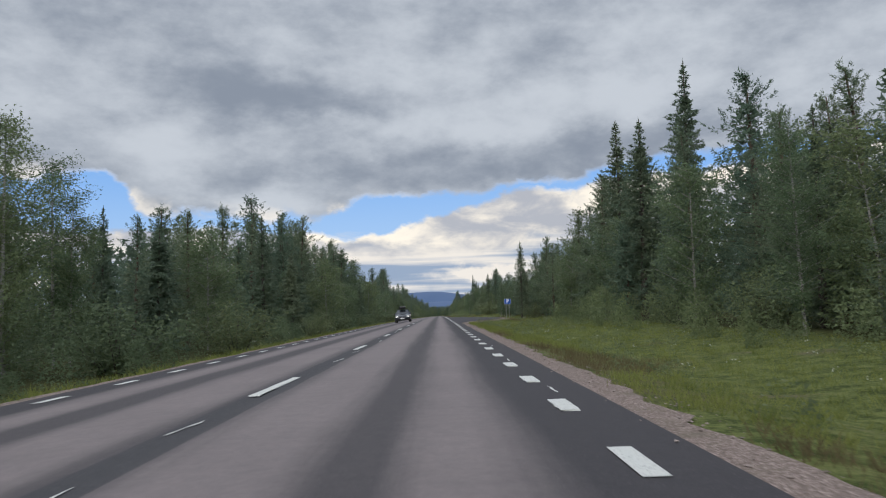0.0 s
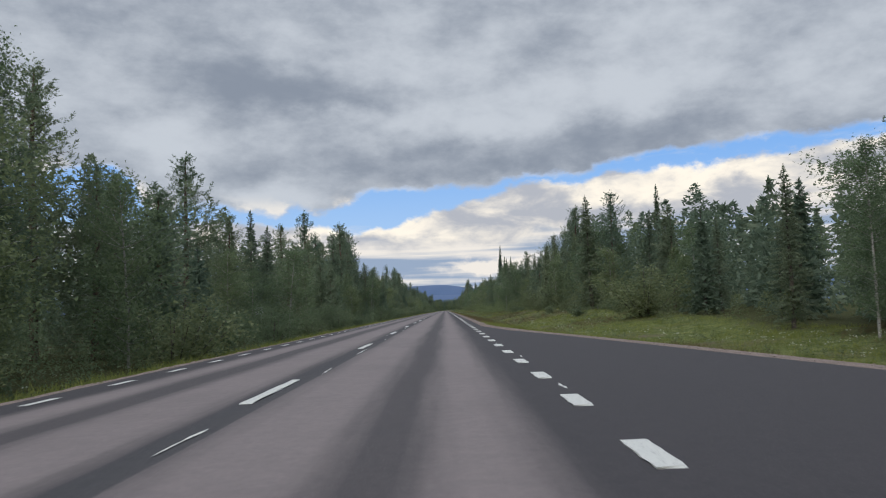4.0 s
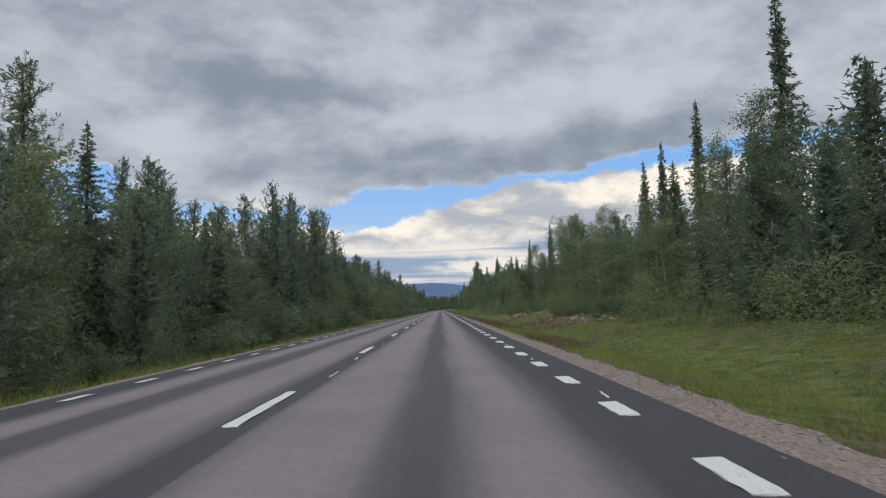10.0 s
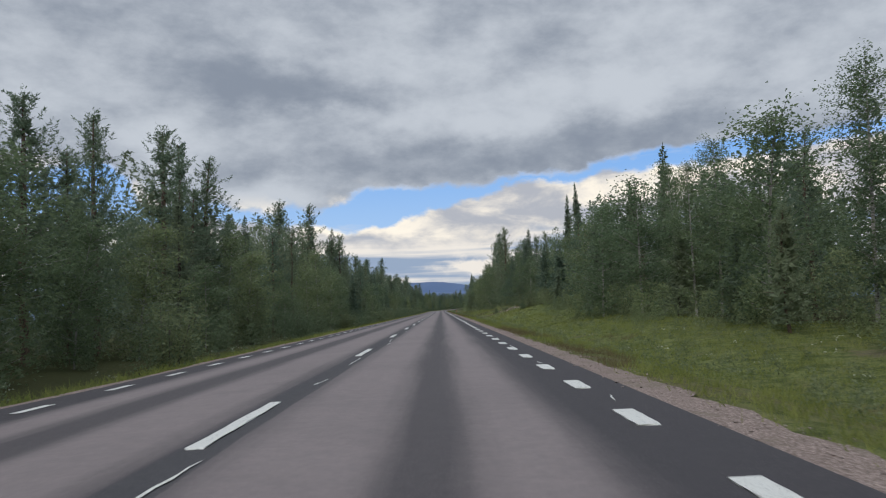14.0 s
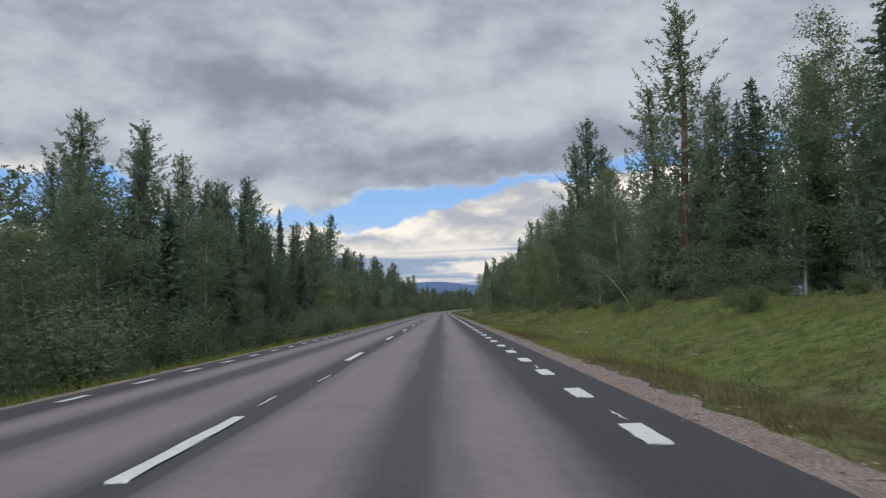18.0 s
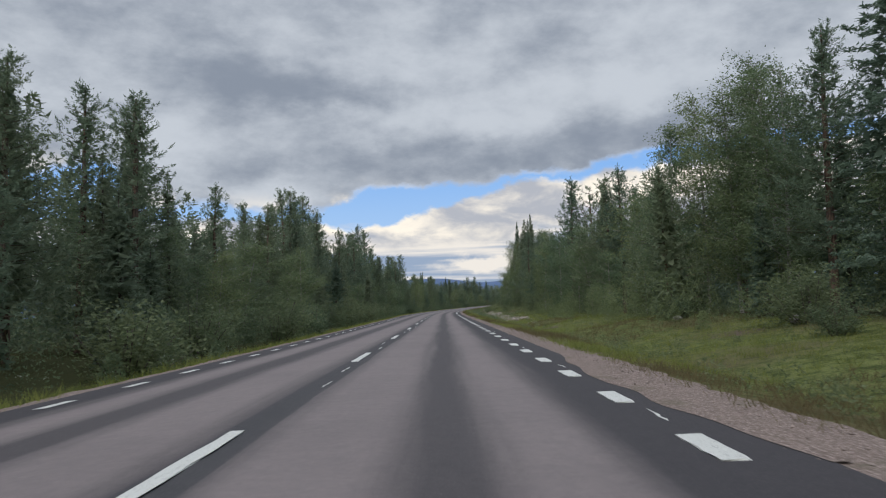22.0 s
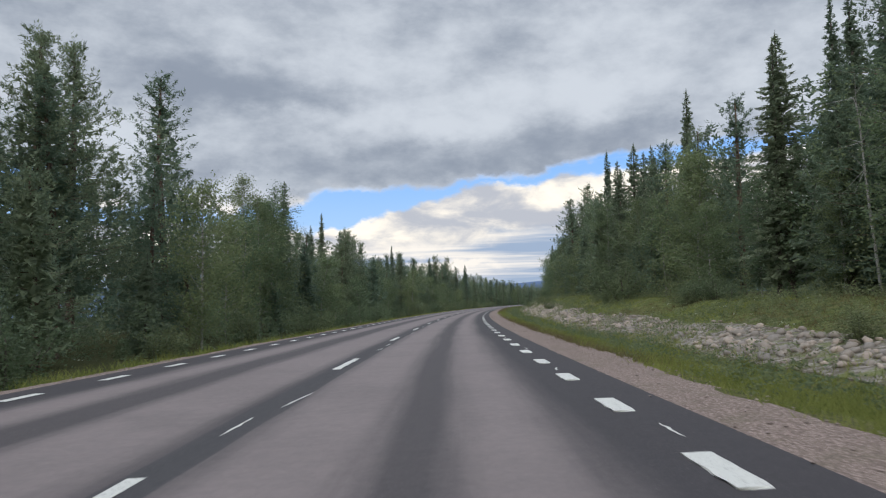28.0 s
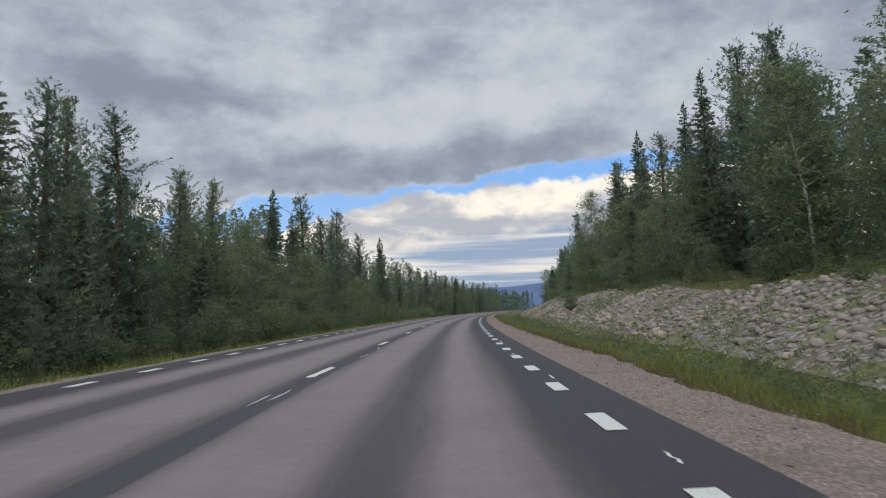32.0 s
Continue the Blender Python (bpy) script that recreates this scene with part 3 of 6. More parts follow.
ground = build_ground()
road_s = np.arange(-120, 1440, 4.0)
rag = lambda s, seed: 0.09 * lump(s, 0.0, 1.2, seed) + 0.08 * lump(s, 0.0, 0.35, seed + 1) + 0.06 * lump(s, 0.0, 0.14, seed + 2)
fine_s = np.arange(-100, 1200, 0.4)
road = tagged(new("road", ribbon("road", road_s, PAVE_L, PAVE_R, 0.0, ASPHALT, 17, skirt=0.12)),
              "grey two-lane asphalt road with pale worn wheel tracks", "road", kind="structure")
shoulder_r = tagged(new("shoulder_right", ribbon("shoulder_right", fine_s, PAVE_R + rag(fine_s, 11) * 0.3 + (layby_edge(fine_s) - PAVE_R),
                    PAVE_R + 0.53 + rag(fine_s, 21) * 1.8 + 0.8 * np.interp(fine_s, (62, 72, 150, 165), (0, 1, 1, 0)) + 0.2 * np.interp(fine_s, (640, 665, 700, 715), (0, 1, 1, 0)) + 0.55 * np.interp(fine_s, (790, 890), (0, 1)) + (layby_edge(fine_s) - PAVE_R), 0.0, GRAVEL, 5,
                    lambda S, A: np.maximum(land(S, A) + 0.035, camber(A, S) - 0.03 - 0.06 * np.clip(A - PAVE_R - 1.2, 0, 9)) - 0.2 * bump01(S, SIDE_R[0] - 1.5, SIDE_R[1] + 1.5, 1))), "narrow strip of pinkish gravel beside the asphalt", "shoulder", kind="structure")
shoulder_l = tagged(new("shoulder_left", ribbon("shoulder_left", fine_s, PAVE_L - 0.55 + rag(fine_s, 31) * 1.6 - wide_left(fine_s), PAVE_L - rag(fine_s, 41) * 0.3 - wide_left(fine_s), 0.0, GRAVEL, 4,
                    lambda S, A: np.maximum(land(S, A) + 0.03, camber(A, S) - 0.03))), "thin strip of gravel beside the asphalt", "shoulder", kind="structure")
lay_s = np.arange(64.0, 163.0, 1.0)
layby = tagged(new("layby", ribbon("layby", lay_s, PAVE_R - 0.06, layby_edge(lay_s) + 0.02, 0.0, ASPHALT_DARK, 9, lambda S, A: camber(A, S) + 0.004 * np.clip((A - PAVE_R) / 0.4, -1, 1))),
               "dark asphalt lay-by beside the carriageway", "lay-by", kind="structure")


def side_road(name, span, side, reach, skew):
    """A dark asphalt mouth that flares where it joins the road, with a gravel rim."""
    a = np.concatenate((np.linspace(0, 6, 13), np.linspace(7.0, reach, 5)))
    flare = 3.2 * np.exp(-a / 2.0)
    mid, half = sum(span) / 2, (span[1] - span[0]) / 2 - 1.0
    edge = PAVE_R - 0.05 if side > 0 else PAVE_L + 0.05

    def sheet(nm, widths, lift, mat, drop):
        S = mid - skew * a[:, None] + widths
        A = np.broadcast_to((edge + side * a)[:, None], S.shape)
        join = np.clip(a[:, None] / 2.5, 0, 1)
        up = camber(np.full_like(A, edge), S) * (1 - join) + (land(S, A) + 0.03) * join + lift
        up = np.maximum(up, land(S, A) + 0.012 + lift) - drop * join
        up[0] -= lift + 0.004
        x, y, z = place(S, A, up)
        faces = grid_faces(*S.shape)
        if side > 0:
            faces = faces[:, ::-1]
        return mesh_of(nm, np.stack((x, y, z), -1).reshape(-1, 3), faces, mat, np.stack((A.ravel(), S.ravel()), 1), True)

    f = np.linspace(-1, 1, 9)
    road_ob = tagged(new(name, sheet(name, f[None, :] * (half + flare)[:, None], 0.006, ASPHALT_DARK, 0.0)), "dark asphalt mouth of a side road", "side road", kind="structure")
    for sign in (-1, 1):
        g = np.linspace(0, 1, 4) if sign > 0 else np.linspace(1, 0, 4)
        w = sign * ((half + flare)[:, None] - 0.1 + g[None, :] * (0.85 + 0.12 * np.sin(a * 3))[:, None])
        rim = mesh_part("gravel_rim", sheet("gravel_rim", w, 0.016, GRAVEL, 0.0), road_ob, "pale gravel rim")
    return road_ob


side_road("side_road_right", SIDE_R, 1, 8.5, 0.9)
wide_s = np.arange(408.5, 438.6, 0.5)
tagged(new("widening", ribbon("widening", wide_s, PAVE_L - wide_left(wide_s) - 0.02, PAVE_L + 0.06, 0.0, ASPHALT_DARK, 9, lambda S, A: camber(A, S) + 0.004 * np.clip((PAVE_L - A) / 0.3, -1, 1))),
       "dark asphalt widening beside the far lane", "widening", kind="structure")
apron_s = np.arange(405.5, 411.6, 0.5)
tagged(new("gravel_apron", ribbon("gravel_apron", apron_s, -4.6 - 2.5 * np.clip((apron_s - 405.5) / 3.5, 0, 1) ** 0.6, PAVE_L, 0.0, GRAVEL, 5, lambda S, A: np.maximum(land(S, A) + 0.04, camber(A, S) - 0.02))),
       "patch of pale gravel at the end of the widening", "gravel", kind="structure")


def build_markings():
    def dash_mesh(length, width):
        bm = box_bm((width, length, 0.012))
        for v in bm.verts:
            v.co.z += 0.004
        bmesh.ops.subdivide_edges(bm, edges=[e for e in bm.edges if abs(e.verts[0].co.y - e.verts[1].co.y) > 0.1], cuts=5)
        rs = random.Random(int(length * 10))
        for v in bm.verts:
            v.co.x += rs.uniform(-0.012, 0.012)
            v.co.y += rs.uniform(-0.025, 0.025)
        me = bpy.data.meshes.new("dash")
        bm.to_mesh(me)
        bm.free()
        me.materials.append(PAINT)
        return me

    def lay(name, me, s, across):
        x, y, z = place(s, across, float(camber(across, s)))
        ob = new(name, me)
        ob.parent = road
        ob.matrix_world = pose(x, y, z, 0, 0, -math.degrees(road_line(s)[3]))
        return ob

    edge, mid = [dash_mesh(1.0, 0.20) for _ in range(2)], dash_mesh(3.0, 0.13)
    for i in range(300):
        lay("edge_dash", edge[i % 2], edge_at(i), LINE_R)
    for i in range(-3, 98):
        lay("centre_dash", mid, MID_S + 12.0 * i, 0.0)
    # the far edge line and the road's last stretch are one joined part
    V, F = [], []
    spots = [(far_edge_at(i), LINE_L) for i in range(-10, 400)] + [(edge_at(i), LINE_R) for i in list(range(-12, 0)) + list(range(300, 420))]
    for s, a in spots:
        k = len(V)
        for ds, da in ((-0.5, -0.09), (-0.5, 0.09), (0.5, 0.09), (0.5, -0.09)):
            V.append(place(s + ds, a + da, float(camber(a + da, s)) + 0.009))
        F.append((k, k + 1, k + 2, k + 3))
    # slivers of older paint beside the lines
    rs = random.Random(12)
    Vp, Fp = [], []
    for i in range(-2, 95):
        for s, a, length in ((MID_S + 12 * i + rs.uniform(3, 8), rs.uniform(0.06, 0.26), rs.uniform(0.7, 2.2)), (MID_S + 12 * i + rs.uniform(2, 9), rs.uniform(-0.1, 0.3), rs.uniform(0.4, 1.4)),
                             (edge_at(4 * i) + rs.uniform(0.7, 1.2), LINE_R + rs.uniform(0.0, 0.14), rs.uniform(0.4, 0.9)), (edge_at(4 * i + 2) + rs.uniform(0.7, 1.2), LINE_R + rs.uniform(0.0, 0.14), rs.uniform(0.3, 0.8))):
            k, slant, steps = len(Vp), rs.uniform(-0.06, 0.10), 6
            for j in range(steps + 1):
                f = j / steps
                mid = a + slant * f + rs.uniform(-0.012, 0.012)
                half = rs.uniform(0.006, 0.022) if 0 < j < steps else 0.003
                for da in (-half, half):
                    Vp.append(place(s + f * length, mid + da, float(camber(mid + da, s)) + 0.006))
            Fp += [(k + 2 * j, k + 2 * j + 1, k + 2 * j + 3, k + 2 * j + 2) for j in range(steps)]
    tagged(mesh_part("old_paint", mesh_of("old_paint", Vp, Fp, PAINT), road, "slivers of worn older marking"), kind="stuff")
    ob = mesh_part("edge_line", mesh_of("edge_line", V, F, PAINT), road)
    tagged(ob, "white broken edge line", kind="stuff")


MID_S = 11.56


def edge_at(i):
    """Where the i-th dash of the right edge line lies; their spacing is not quite even."""
    return float(np.interp(i, (-100, 0, 30, 61, 131, 202, 282, 322, 500), (-295.9, 8.2, 99.3, 192.8, 403.9, 617.4, 858.5, 978.7, 1514.6)))


def far_edge_at(i):
    return float(np.interp(i, (-100, 0, 29, 60, 91, 131, 192, 232, 283, 500), (-288.4, 12.7, 100.0, 193.1, 285.4, 405.2, 587.6, 707.7, 861.7, 1515.0)))


build_markings()
spill_s = np.arange(671.0, 682.1, 0.2)
tagged(new("gravel_spill", ribbon("gravel_spill", spill_s, PAVE_R - 0.02 - 0.36 * np.clip(1 - ((spill_s - 676.5) / 5.4) ** 2, 0, 1) * (0.8 + 0.4 * lump(spill_s, 0, 0.35, 77)), PAVE_R + 0.12, 0.0, GRAVEL, 6,
       lambda S, A: camber(A, S) + 0.005)), "thin spill of gravel over the road's edge", "gravel", kind="structure")


def build_pebbles():
    """Loose pebbles on the gravel and along the asphalt's edge."""
    rs = np.random.RandomState(88)
    n = 24000
    s = rs.uniform(0, 1080, n)
    wide = 0.62 + 0.55 * np.interp(s, (790, 890), (0, 1))
    a = PAVE_R - 0.12 + rs.beta(1.6, 1.3, n) * (wide + 0.25) + layby_edge(s) - PAVE_R
    keep = (s < SIDE_R[0] - 3) | (s > SIDE_R[1] + 3)
    s, a = s[keep], a[keep]
    n = len(s)
    x, y, z = place(s, a)
    z = z + np.maximum(land(s, a) + 0.035, camber(a, s) - 0.03)
    z = np.where(a < layby_edge(s), place(s, a)[2] + camber(a, s) + 0.004, z)
    unit = np.array(((1, 0, 0), (0, 1, 0), (-1, 0, 0), (0, -1, 0), (0.2, 0.1, 0.45), (0, 0, -0.5)))
    size = 0.008 + 0.020 * rs.uniform(0, 1, n) ** 3
    V = unit[None] * rs.uniform(0.6, 1.4, (n, 6, 1)) * size[:, None, None]
    t = rs.uniform(0, 6.283, (n, 1))
    V = np.stack((V[..., 0] * np.cos(t) - V[..., 1] * np.sin(t), V[..., 0] * np.sin(t) + V[..., 1] * np.cos(t), V[..., 2]), -1)
    V = V + np.stack((x, y, z + 0.3 * size), 1)[:, None, :]
    one = np.array(((0, 1, 4), (1, 2, 4), (2, 3, 4), (3, 0, 4), (1, 0, 5), (2, 1, 5), (3, 2, 5), (0, 3, 5)))
    F = (one[None] + 6 * np.arange(n)[:, None, None]).reshape(-1, 3)
    m = Nodes("pebble", 0.9)
    m.colour(m.mix(m.island(), (0.13, 0.10, 0.088, 1), (0.34, 0.275, 0.245, 1)))
    ob = new("pebbles", mesh_of("pebbles", V.reshape(-1, 3), F, m.mat))
    return tagged(ob, "loose pinkish pebbles along the asphalt's edge", "pebbles", kind="stuff")


build_pebbles()


def build_hills():
    """Low wooded hills at the skyline, with the haze of distance painted in as blue."""
    m = Nodes("far_hill", 1.0)
    # this blue is aerial haze put into the base colour, not the woods' own
    m.colour(m.mix(m.noise(0.006, 5), (0.055, 0.100, 0.200, 1), (0.085, 0.135, 0.245, 1)))
    for name, y0, h, x0, w, seed in (("hill_far", 4300.0, 150.0, -250.0, 5200.0, 2), ("hill_near", 3300.0, 75.0, 500.0, 4600.0, 7)):
        u = np.linspace(-1, 1, 90)
        v = np.linspace(0, 1, 8)
        U, Vv = np.meshgrid(u, v, indexing="ij")
        crest = h * (0.80 + 0.20 * lump(U * 9, 0, 1.3, seed) + 0.10 * lump(U * 40, 0, 1.3, seed + 1))
        x = x0 + U * w / 2
        y = y0 - 600 * (1 - Vv) + 500 * U ** 2 * -1.0
        z = -8 + (crest + 8) * np.sin(Vv * np.pi / 2)
        me = mesh_of(name, np.stack((x, y, z), -1).reshape(-1, 3), grid_faces(*U.shape)[:, ::-1], m.mat, None, True)
        tagged(new(name, me), "low wooded hill, painted blue for the haze of distance", "hill", kind="structure")


build_hills()
# ---- trees ----
def leaves(points, length, width, axis=None, droop=0.0, rs=np.random, spread=1.0):
    """Small pointed leaf clumps at points; axis: the way they tend to lie."""
    n = len(points)
    d = rs.normal(0, 1, (n, 3)) * spread
    if axis is not None:
        d = d + axis
    d[:, 2] -= droop
    d /= np.linalg.norm(d, axis=1, keepdims=True) + 1e-9
    q = np.cross(d, rs.normal(0, 1, (n, 3)))
    q /= np.linalg.norm(q, axis=1, keepdims=True) + 1e-9
    L = (length * rs.uniform(0.6, 1.4, n))[:, None]
    W = (width * rs.uniform(0.6, 1.4, n))[:, None]
    k = rs.uniform(0.15, 0.45, (n, 1))
    v = np.stack((points - d * L * k - q * W * 0.5, points - d * L * (0.6 - k) + q * W * 0.5, points + d * L * 0.6), 1)
    return v.reshape(-1, 3), np.arange(3 * n).reshape(n, 3)


def stem(path, radii, sides=7):
    path, radii = np.asarray(path, float), np.asarray(radii, float)
    ang = np.linspace(0, 2 * np.pi, sides, endpoint=False)
    ring = np.stack((np.cos(ang), np.sin(ang), np.zeros(sides)), 1)
    V = (path[:, None, :] + ring[None] * radii[:, None, None]).reshape(-1, 3)
    F = []
    for i in range(len(path) - 1):
        for j in range(sides):
            F.append((i * sides + j, i * sides + (j + 1) % sides, (i + 1) * sides + (j + 1) % sides, (i + 1) * sides + j))
    return V, np.array(F)


def twig(a, b, r):
    """A thin three-sided limb from a to b."""
    a, b = np.asarray(a, float), np.asarray(b, float)
    d = b - a
    p = np.cross(d, (0.3, 0.2, 1.0))
    p /= np.linalg.norm(p) + 1e-9
    q = np.cross(d, p)
    q /= np.linalg.norm(q) + 1e-9
    V = [a + r * (math.cos(k) * p + math.sin(k) * q) for k in (0, 2.1, 4.2)] + [b + r * 0.3 * (math.cos(k) * p + math.sin(k) * q) for k in (0, 2.1, 4.2)]
    return np.array(V), np.array([(0, 1, 4, 3), (1, 2, 5, 4), (2, 0, 3, 5)])


def split_quads(v, f):
    return v, np.concatenate((f[:, (0, 1, 2)], f[:, (0, 2, 3)]))


def joined(parts):
    V, F, k = [], [], 0
    for v, f in parts:
        V.append(v)
        F.append(f + k)
        k += len(v)
    return np.concatenate(V), np.concatenate(F)


def heart(rs, h, low, wide, n):
    """Points through the shaded inside of a crown."""
    t = rs.uniform(0.0, 0.90, n) ** 1.2
    a, r = rs.uniform(0, 6.283, n), np.sqrt(rs.uniform(0.02, 1, n)) * wide * (1 - t) ** 0.75
    return np.stack((r * np.cos(a), r * np.sin(a), h * (low + (0.97 - low) * t)), 1)


def spruce_shape(seed, h=15.0, spread=2.2, low=0.06, dense=1.0, count=200):
    rs = np.random.RandomState(seed)
    wood = [stem([(0, 0, -0.4), (0.03, 0, h * 0.3), (0, 0.03, h * 0.7), (0, 0, h)], (h * 0.0125, h * 0.010, h * 0.005, 0.015))]
    tip, ax = [], []
    gaps = rs.uniform(0, 6.28, 5)
    for b in range(count):
        f = ((b + rs.uniform(0, 1)) / count) ** 0.9
        z = h * (low + (0.985 - low) * f)
        a = b * 2.4 + rs.normal(0, 0.5)
        r = spread * (1 - f) ** 0.80 * min(1.0, 0.66 + 2.2 * f) * (1 + 0.16 * math.sin(3 * a + gaps[0] + 5 * f) + 0.12 * math.sin(23 * f + gaps[1])) + 0.09
        rr = r * rs.uniform(0.62, 1.12)
        dirv = np.array((math.cos(a), math.sin(a), 0.0))
        side = np.array((-dirv[1], dirv[0], 0.0))
        dz = (-0.42 + 0.55 * f) * rr
        if rr > 0.6 and rs.uniform() < 0.3:
            wood.append(twig((0, 0, z), dirv * rr * 0.85 + (0, 0, z + dz * 0.8), 0.02))
        m = max(8, int(rr * 58 * dense))
        t = rs.uniform(0.12, 1.0, m) ** 0.75
        p = dirv[None] * (rr * t)[:, None] + side[None] * (rs.uniform(-1, 1, m) * 0.34 * rr * (1.1 - t))[:, None]
        p[:, 2] = z + dz * t ** 1.2 + 0.10 * rr * t ** 5 + rs.normal(0, 0.05, m) - rs.uniform(0, 0.16, m) * (1 - f)
        tip.append(p)
        ax.append(np.repeat((dirv * 1.0 + (0, 0, -0.5 + 0.9 * f))[None], m, 0))
    top = np.stack((np.zeros(10), np.zeros(10), np.linspace(h * 0.955, h * 1.0, 10)), 1)
    P, A = np.concatenate(tip), np.concatenate(ax)
    lv = [leaves(P, 0.20, 0.066, A, 0.2, rs, 0.62), leaves(heart(rs, h, low, spread * 0.5, 560), 0.46, 0.22, None, 0.3, rs), leaves(top, 0.3, 0.08, np.repeat(((0, 0, 2.0),), 10, 0), 0, rs, 0.4)]
    return wood, joined(lv)


def pine_shape(seed, h=15.0, spread=2.75, low=0.20, dense=1.0, count=124):
    rs = np.random.RandomState(seed)
    bend = rs.normal(0, 0.12, 2)
    wood = [stem([(0, 0, -0.4), (bend[0], 0, h * 0.3), (bend[0] * 0.5, bend[1], h * 0.65), (0, 0, h * 0.97)], (h * 0.0125, h * 0.0105, h * 0.007, 0.03))]
    P, A = [], []
    lop = rs.uniform(0, 6.28, 3)
    for b in range(count):
        f = ((b + rs.uniform(0, 1)) / count)
        z = h * (low + (0.96 - low) * f)
        a = b * 2.4 + rs.normal(0, 0.6)
        env = spread * (1 - f) ** 0.74 * min(1.0, 0.62 + 2.6 * f) * (1 + 0.20 * math.sin(2 * a + lop[0] + 4 * f)) + 0.14
        rr = env * rs.uniform(0.55, 1.15)
        dirv = np.array((math.cos(a), math.sin(a), 0.0))
        rise = rr * rs.uniform(0.10, 0.55) * (0.3 + 0.9 * f)
        end = dirv * rr + (0, 0, z + rise)
        if rs.uniform() < 0.55:
            wood.append(twig((0, 0, z), end, 0.022))
        for t in np.linspace(0.40, 1.0, max(2, int(rr * 2.6))):
            c = np.array((0, 0, z)) * (1 - t) + end * t + rs.normal(0, 0.10, 3)
            m = int(34 * dense)
            off = rs.normal(0, 1, (m, 3)) * (1, 1, 0.8)
            off /= np.linalg.norm(off, axis=1, keepdims=True)
            shoot = (dirv * rs.uniform(0.2, 0.8) + rs.normal(0, 0.25, 3) + (0, 0, 0.9)) * rs.uniform(0.35, 0.6)
            along = rs.uniform(-0.35, 1.0, (m, 1))
            P.append(c + shoot * along + off * rs.uniform(0.03, 0.19, (m, 1)) * (1.1 - 0.75 * np.clip(along, 0, 1)))
            A.append(off * 0.8 + shoot * 1.4)
    for k in range(7):
        c = np.array((rs.normal(0, 0.10), rs.normal(0, 0.10), h * (0.90 + 0.10 * k / 6)))
        off = rs.normal(0, 0.08, (9, 3))
        P.append(c + off)
        A.append(off * 2 + (0, 0, 1.4))
    return wood, joined([leaves(np.concatenate(P), 0.185, 0.050, np.concatenate(A), 0.0, rs, 0.55), leaves(heart(rs, h, low, spread * 0.5, 560), 0.46, 0.20, None, 0.0, rs)])


def birch_shape(seed, h=12.0, spread=2.3, low=0.12, dense=1.0):
    rs = np.random.RandomState(seed)
    lean = rs.normal(0, 0.35, 2)
    path = [(0, 0, -0.4), (lean[0] * 0.2, lean[1] * 0.1, h * 0.3), (lean[0] * 0.6, lean[1] * 0.5, h * 0.65), (lean[0], lean[1], h * 0.97)]
    wood = [stem(path, (h * 0.0070, h * 0.0058, h * 0.0036, 0.010), 6)]
    P = []
    z = h * low
    while z < h * 0.97:
        f = (z - h * low) / (h * (1 - low))
        env = spread * (0.50 + 1.05 * f - 1.45 * f ** 2.2) + 0.12
        base = np.array((np.interp(z, [p[2] for p in path], [p[0] for p in path]), np.interp(z, [p[2] for p in path], [p[1] for p in path]), z))
        for k in range(rs.randint(3, 6)):
            a = rs.uniform(0, 6.28)
            rr = env * rs.uniform(0.4, 1.2)
            end = base + np.array((math.cos(a) * rr, math.sin(a) * rr, rr * rs.uniform(0.2, 0.9)))
            if rs.uniform() < 0.9:
                wood.append(twig(base, end, 0.016))
            for t in np.linspace(0.30, 1.0, max(2, int(rr * 3.4))):
                c = base * (1 - t) + end * t
                m = int(38 * dense)
                q = c + rs.normal(0, 0.21, (m, 3))
                q[:, 2] -= rs.uniform(0, 0.40, m) * t
                P.append(q)
        z += 0.43 * rs.uniform(0.7, 1.3)
    return wood, leaves(np.concatenate(P), 0.105, 0.075, None, 0.35, rs)


def shrub_shape(seed, h=2.6, spread=1.5):
    rs = np.random.RandomState(seed)
    wood, P = [stem([(0, 0, -0.3), (0.03, 0.0, 0.3 * h), (0.0, 0.05, 0.6 * h)], (0.05, 0.04, 0.015), 5)], []
    for k in range(12):
        a = rs.uniform(0, 6.28)
        r = spread * rs.uniform(0.15, 1.0)
        end = np.array((math.cos(a) * r, math.sin(a) * r, h * rs.uniform(0.45, 1.0) * (1 - 0.35 * (r / spread) ** 2)))
        root = np.array((math.cos(a) * 0.15, math.sin(a) * 0.15, -0.25))
        wood.append(twig(root, end, 0.02))
        for t in np.linspace(0.25, 1.0, 7):
            c = root * (1 - t) + end * t
            P.append(c + rs.normal(0, 0.25, (44, 3)) * (1, 1, 0.9))
    return wood, leaves(np.concatenate(P), 0.105, 0.07, None, -0.3, rs)


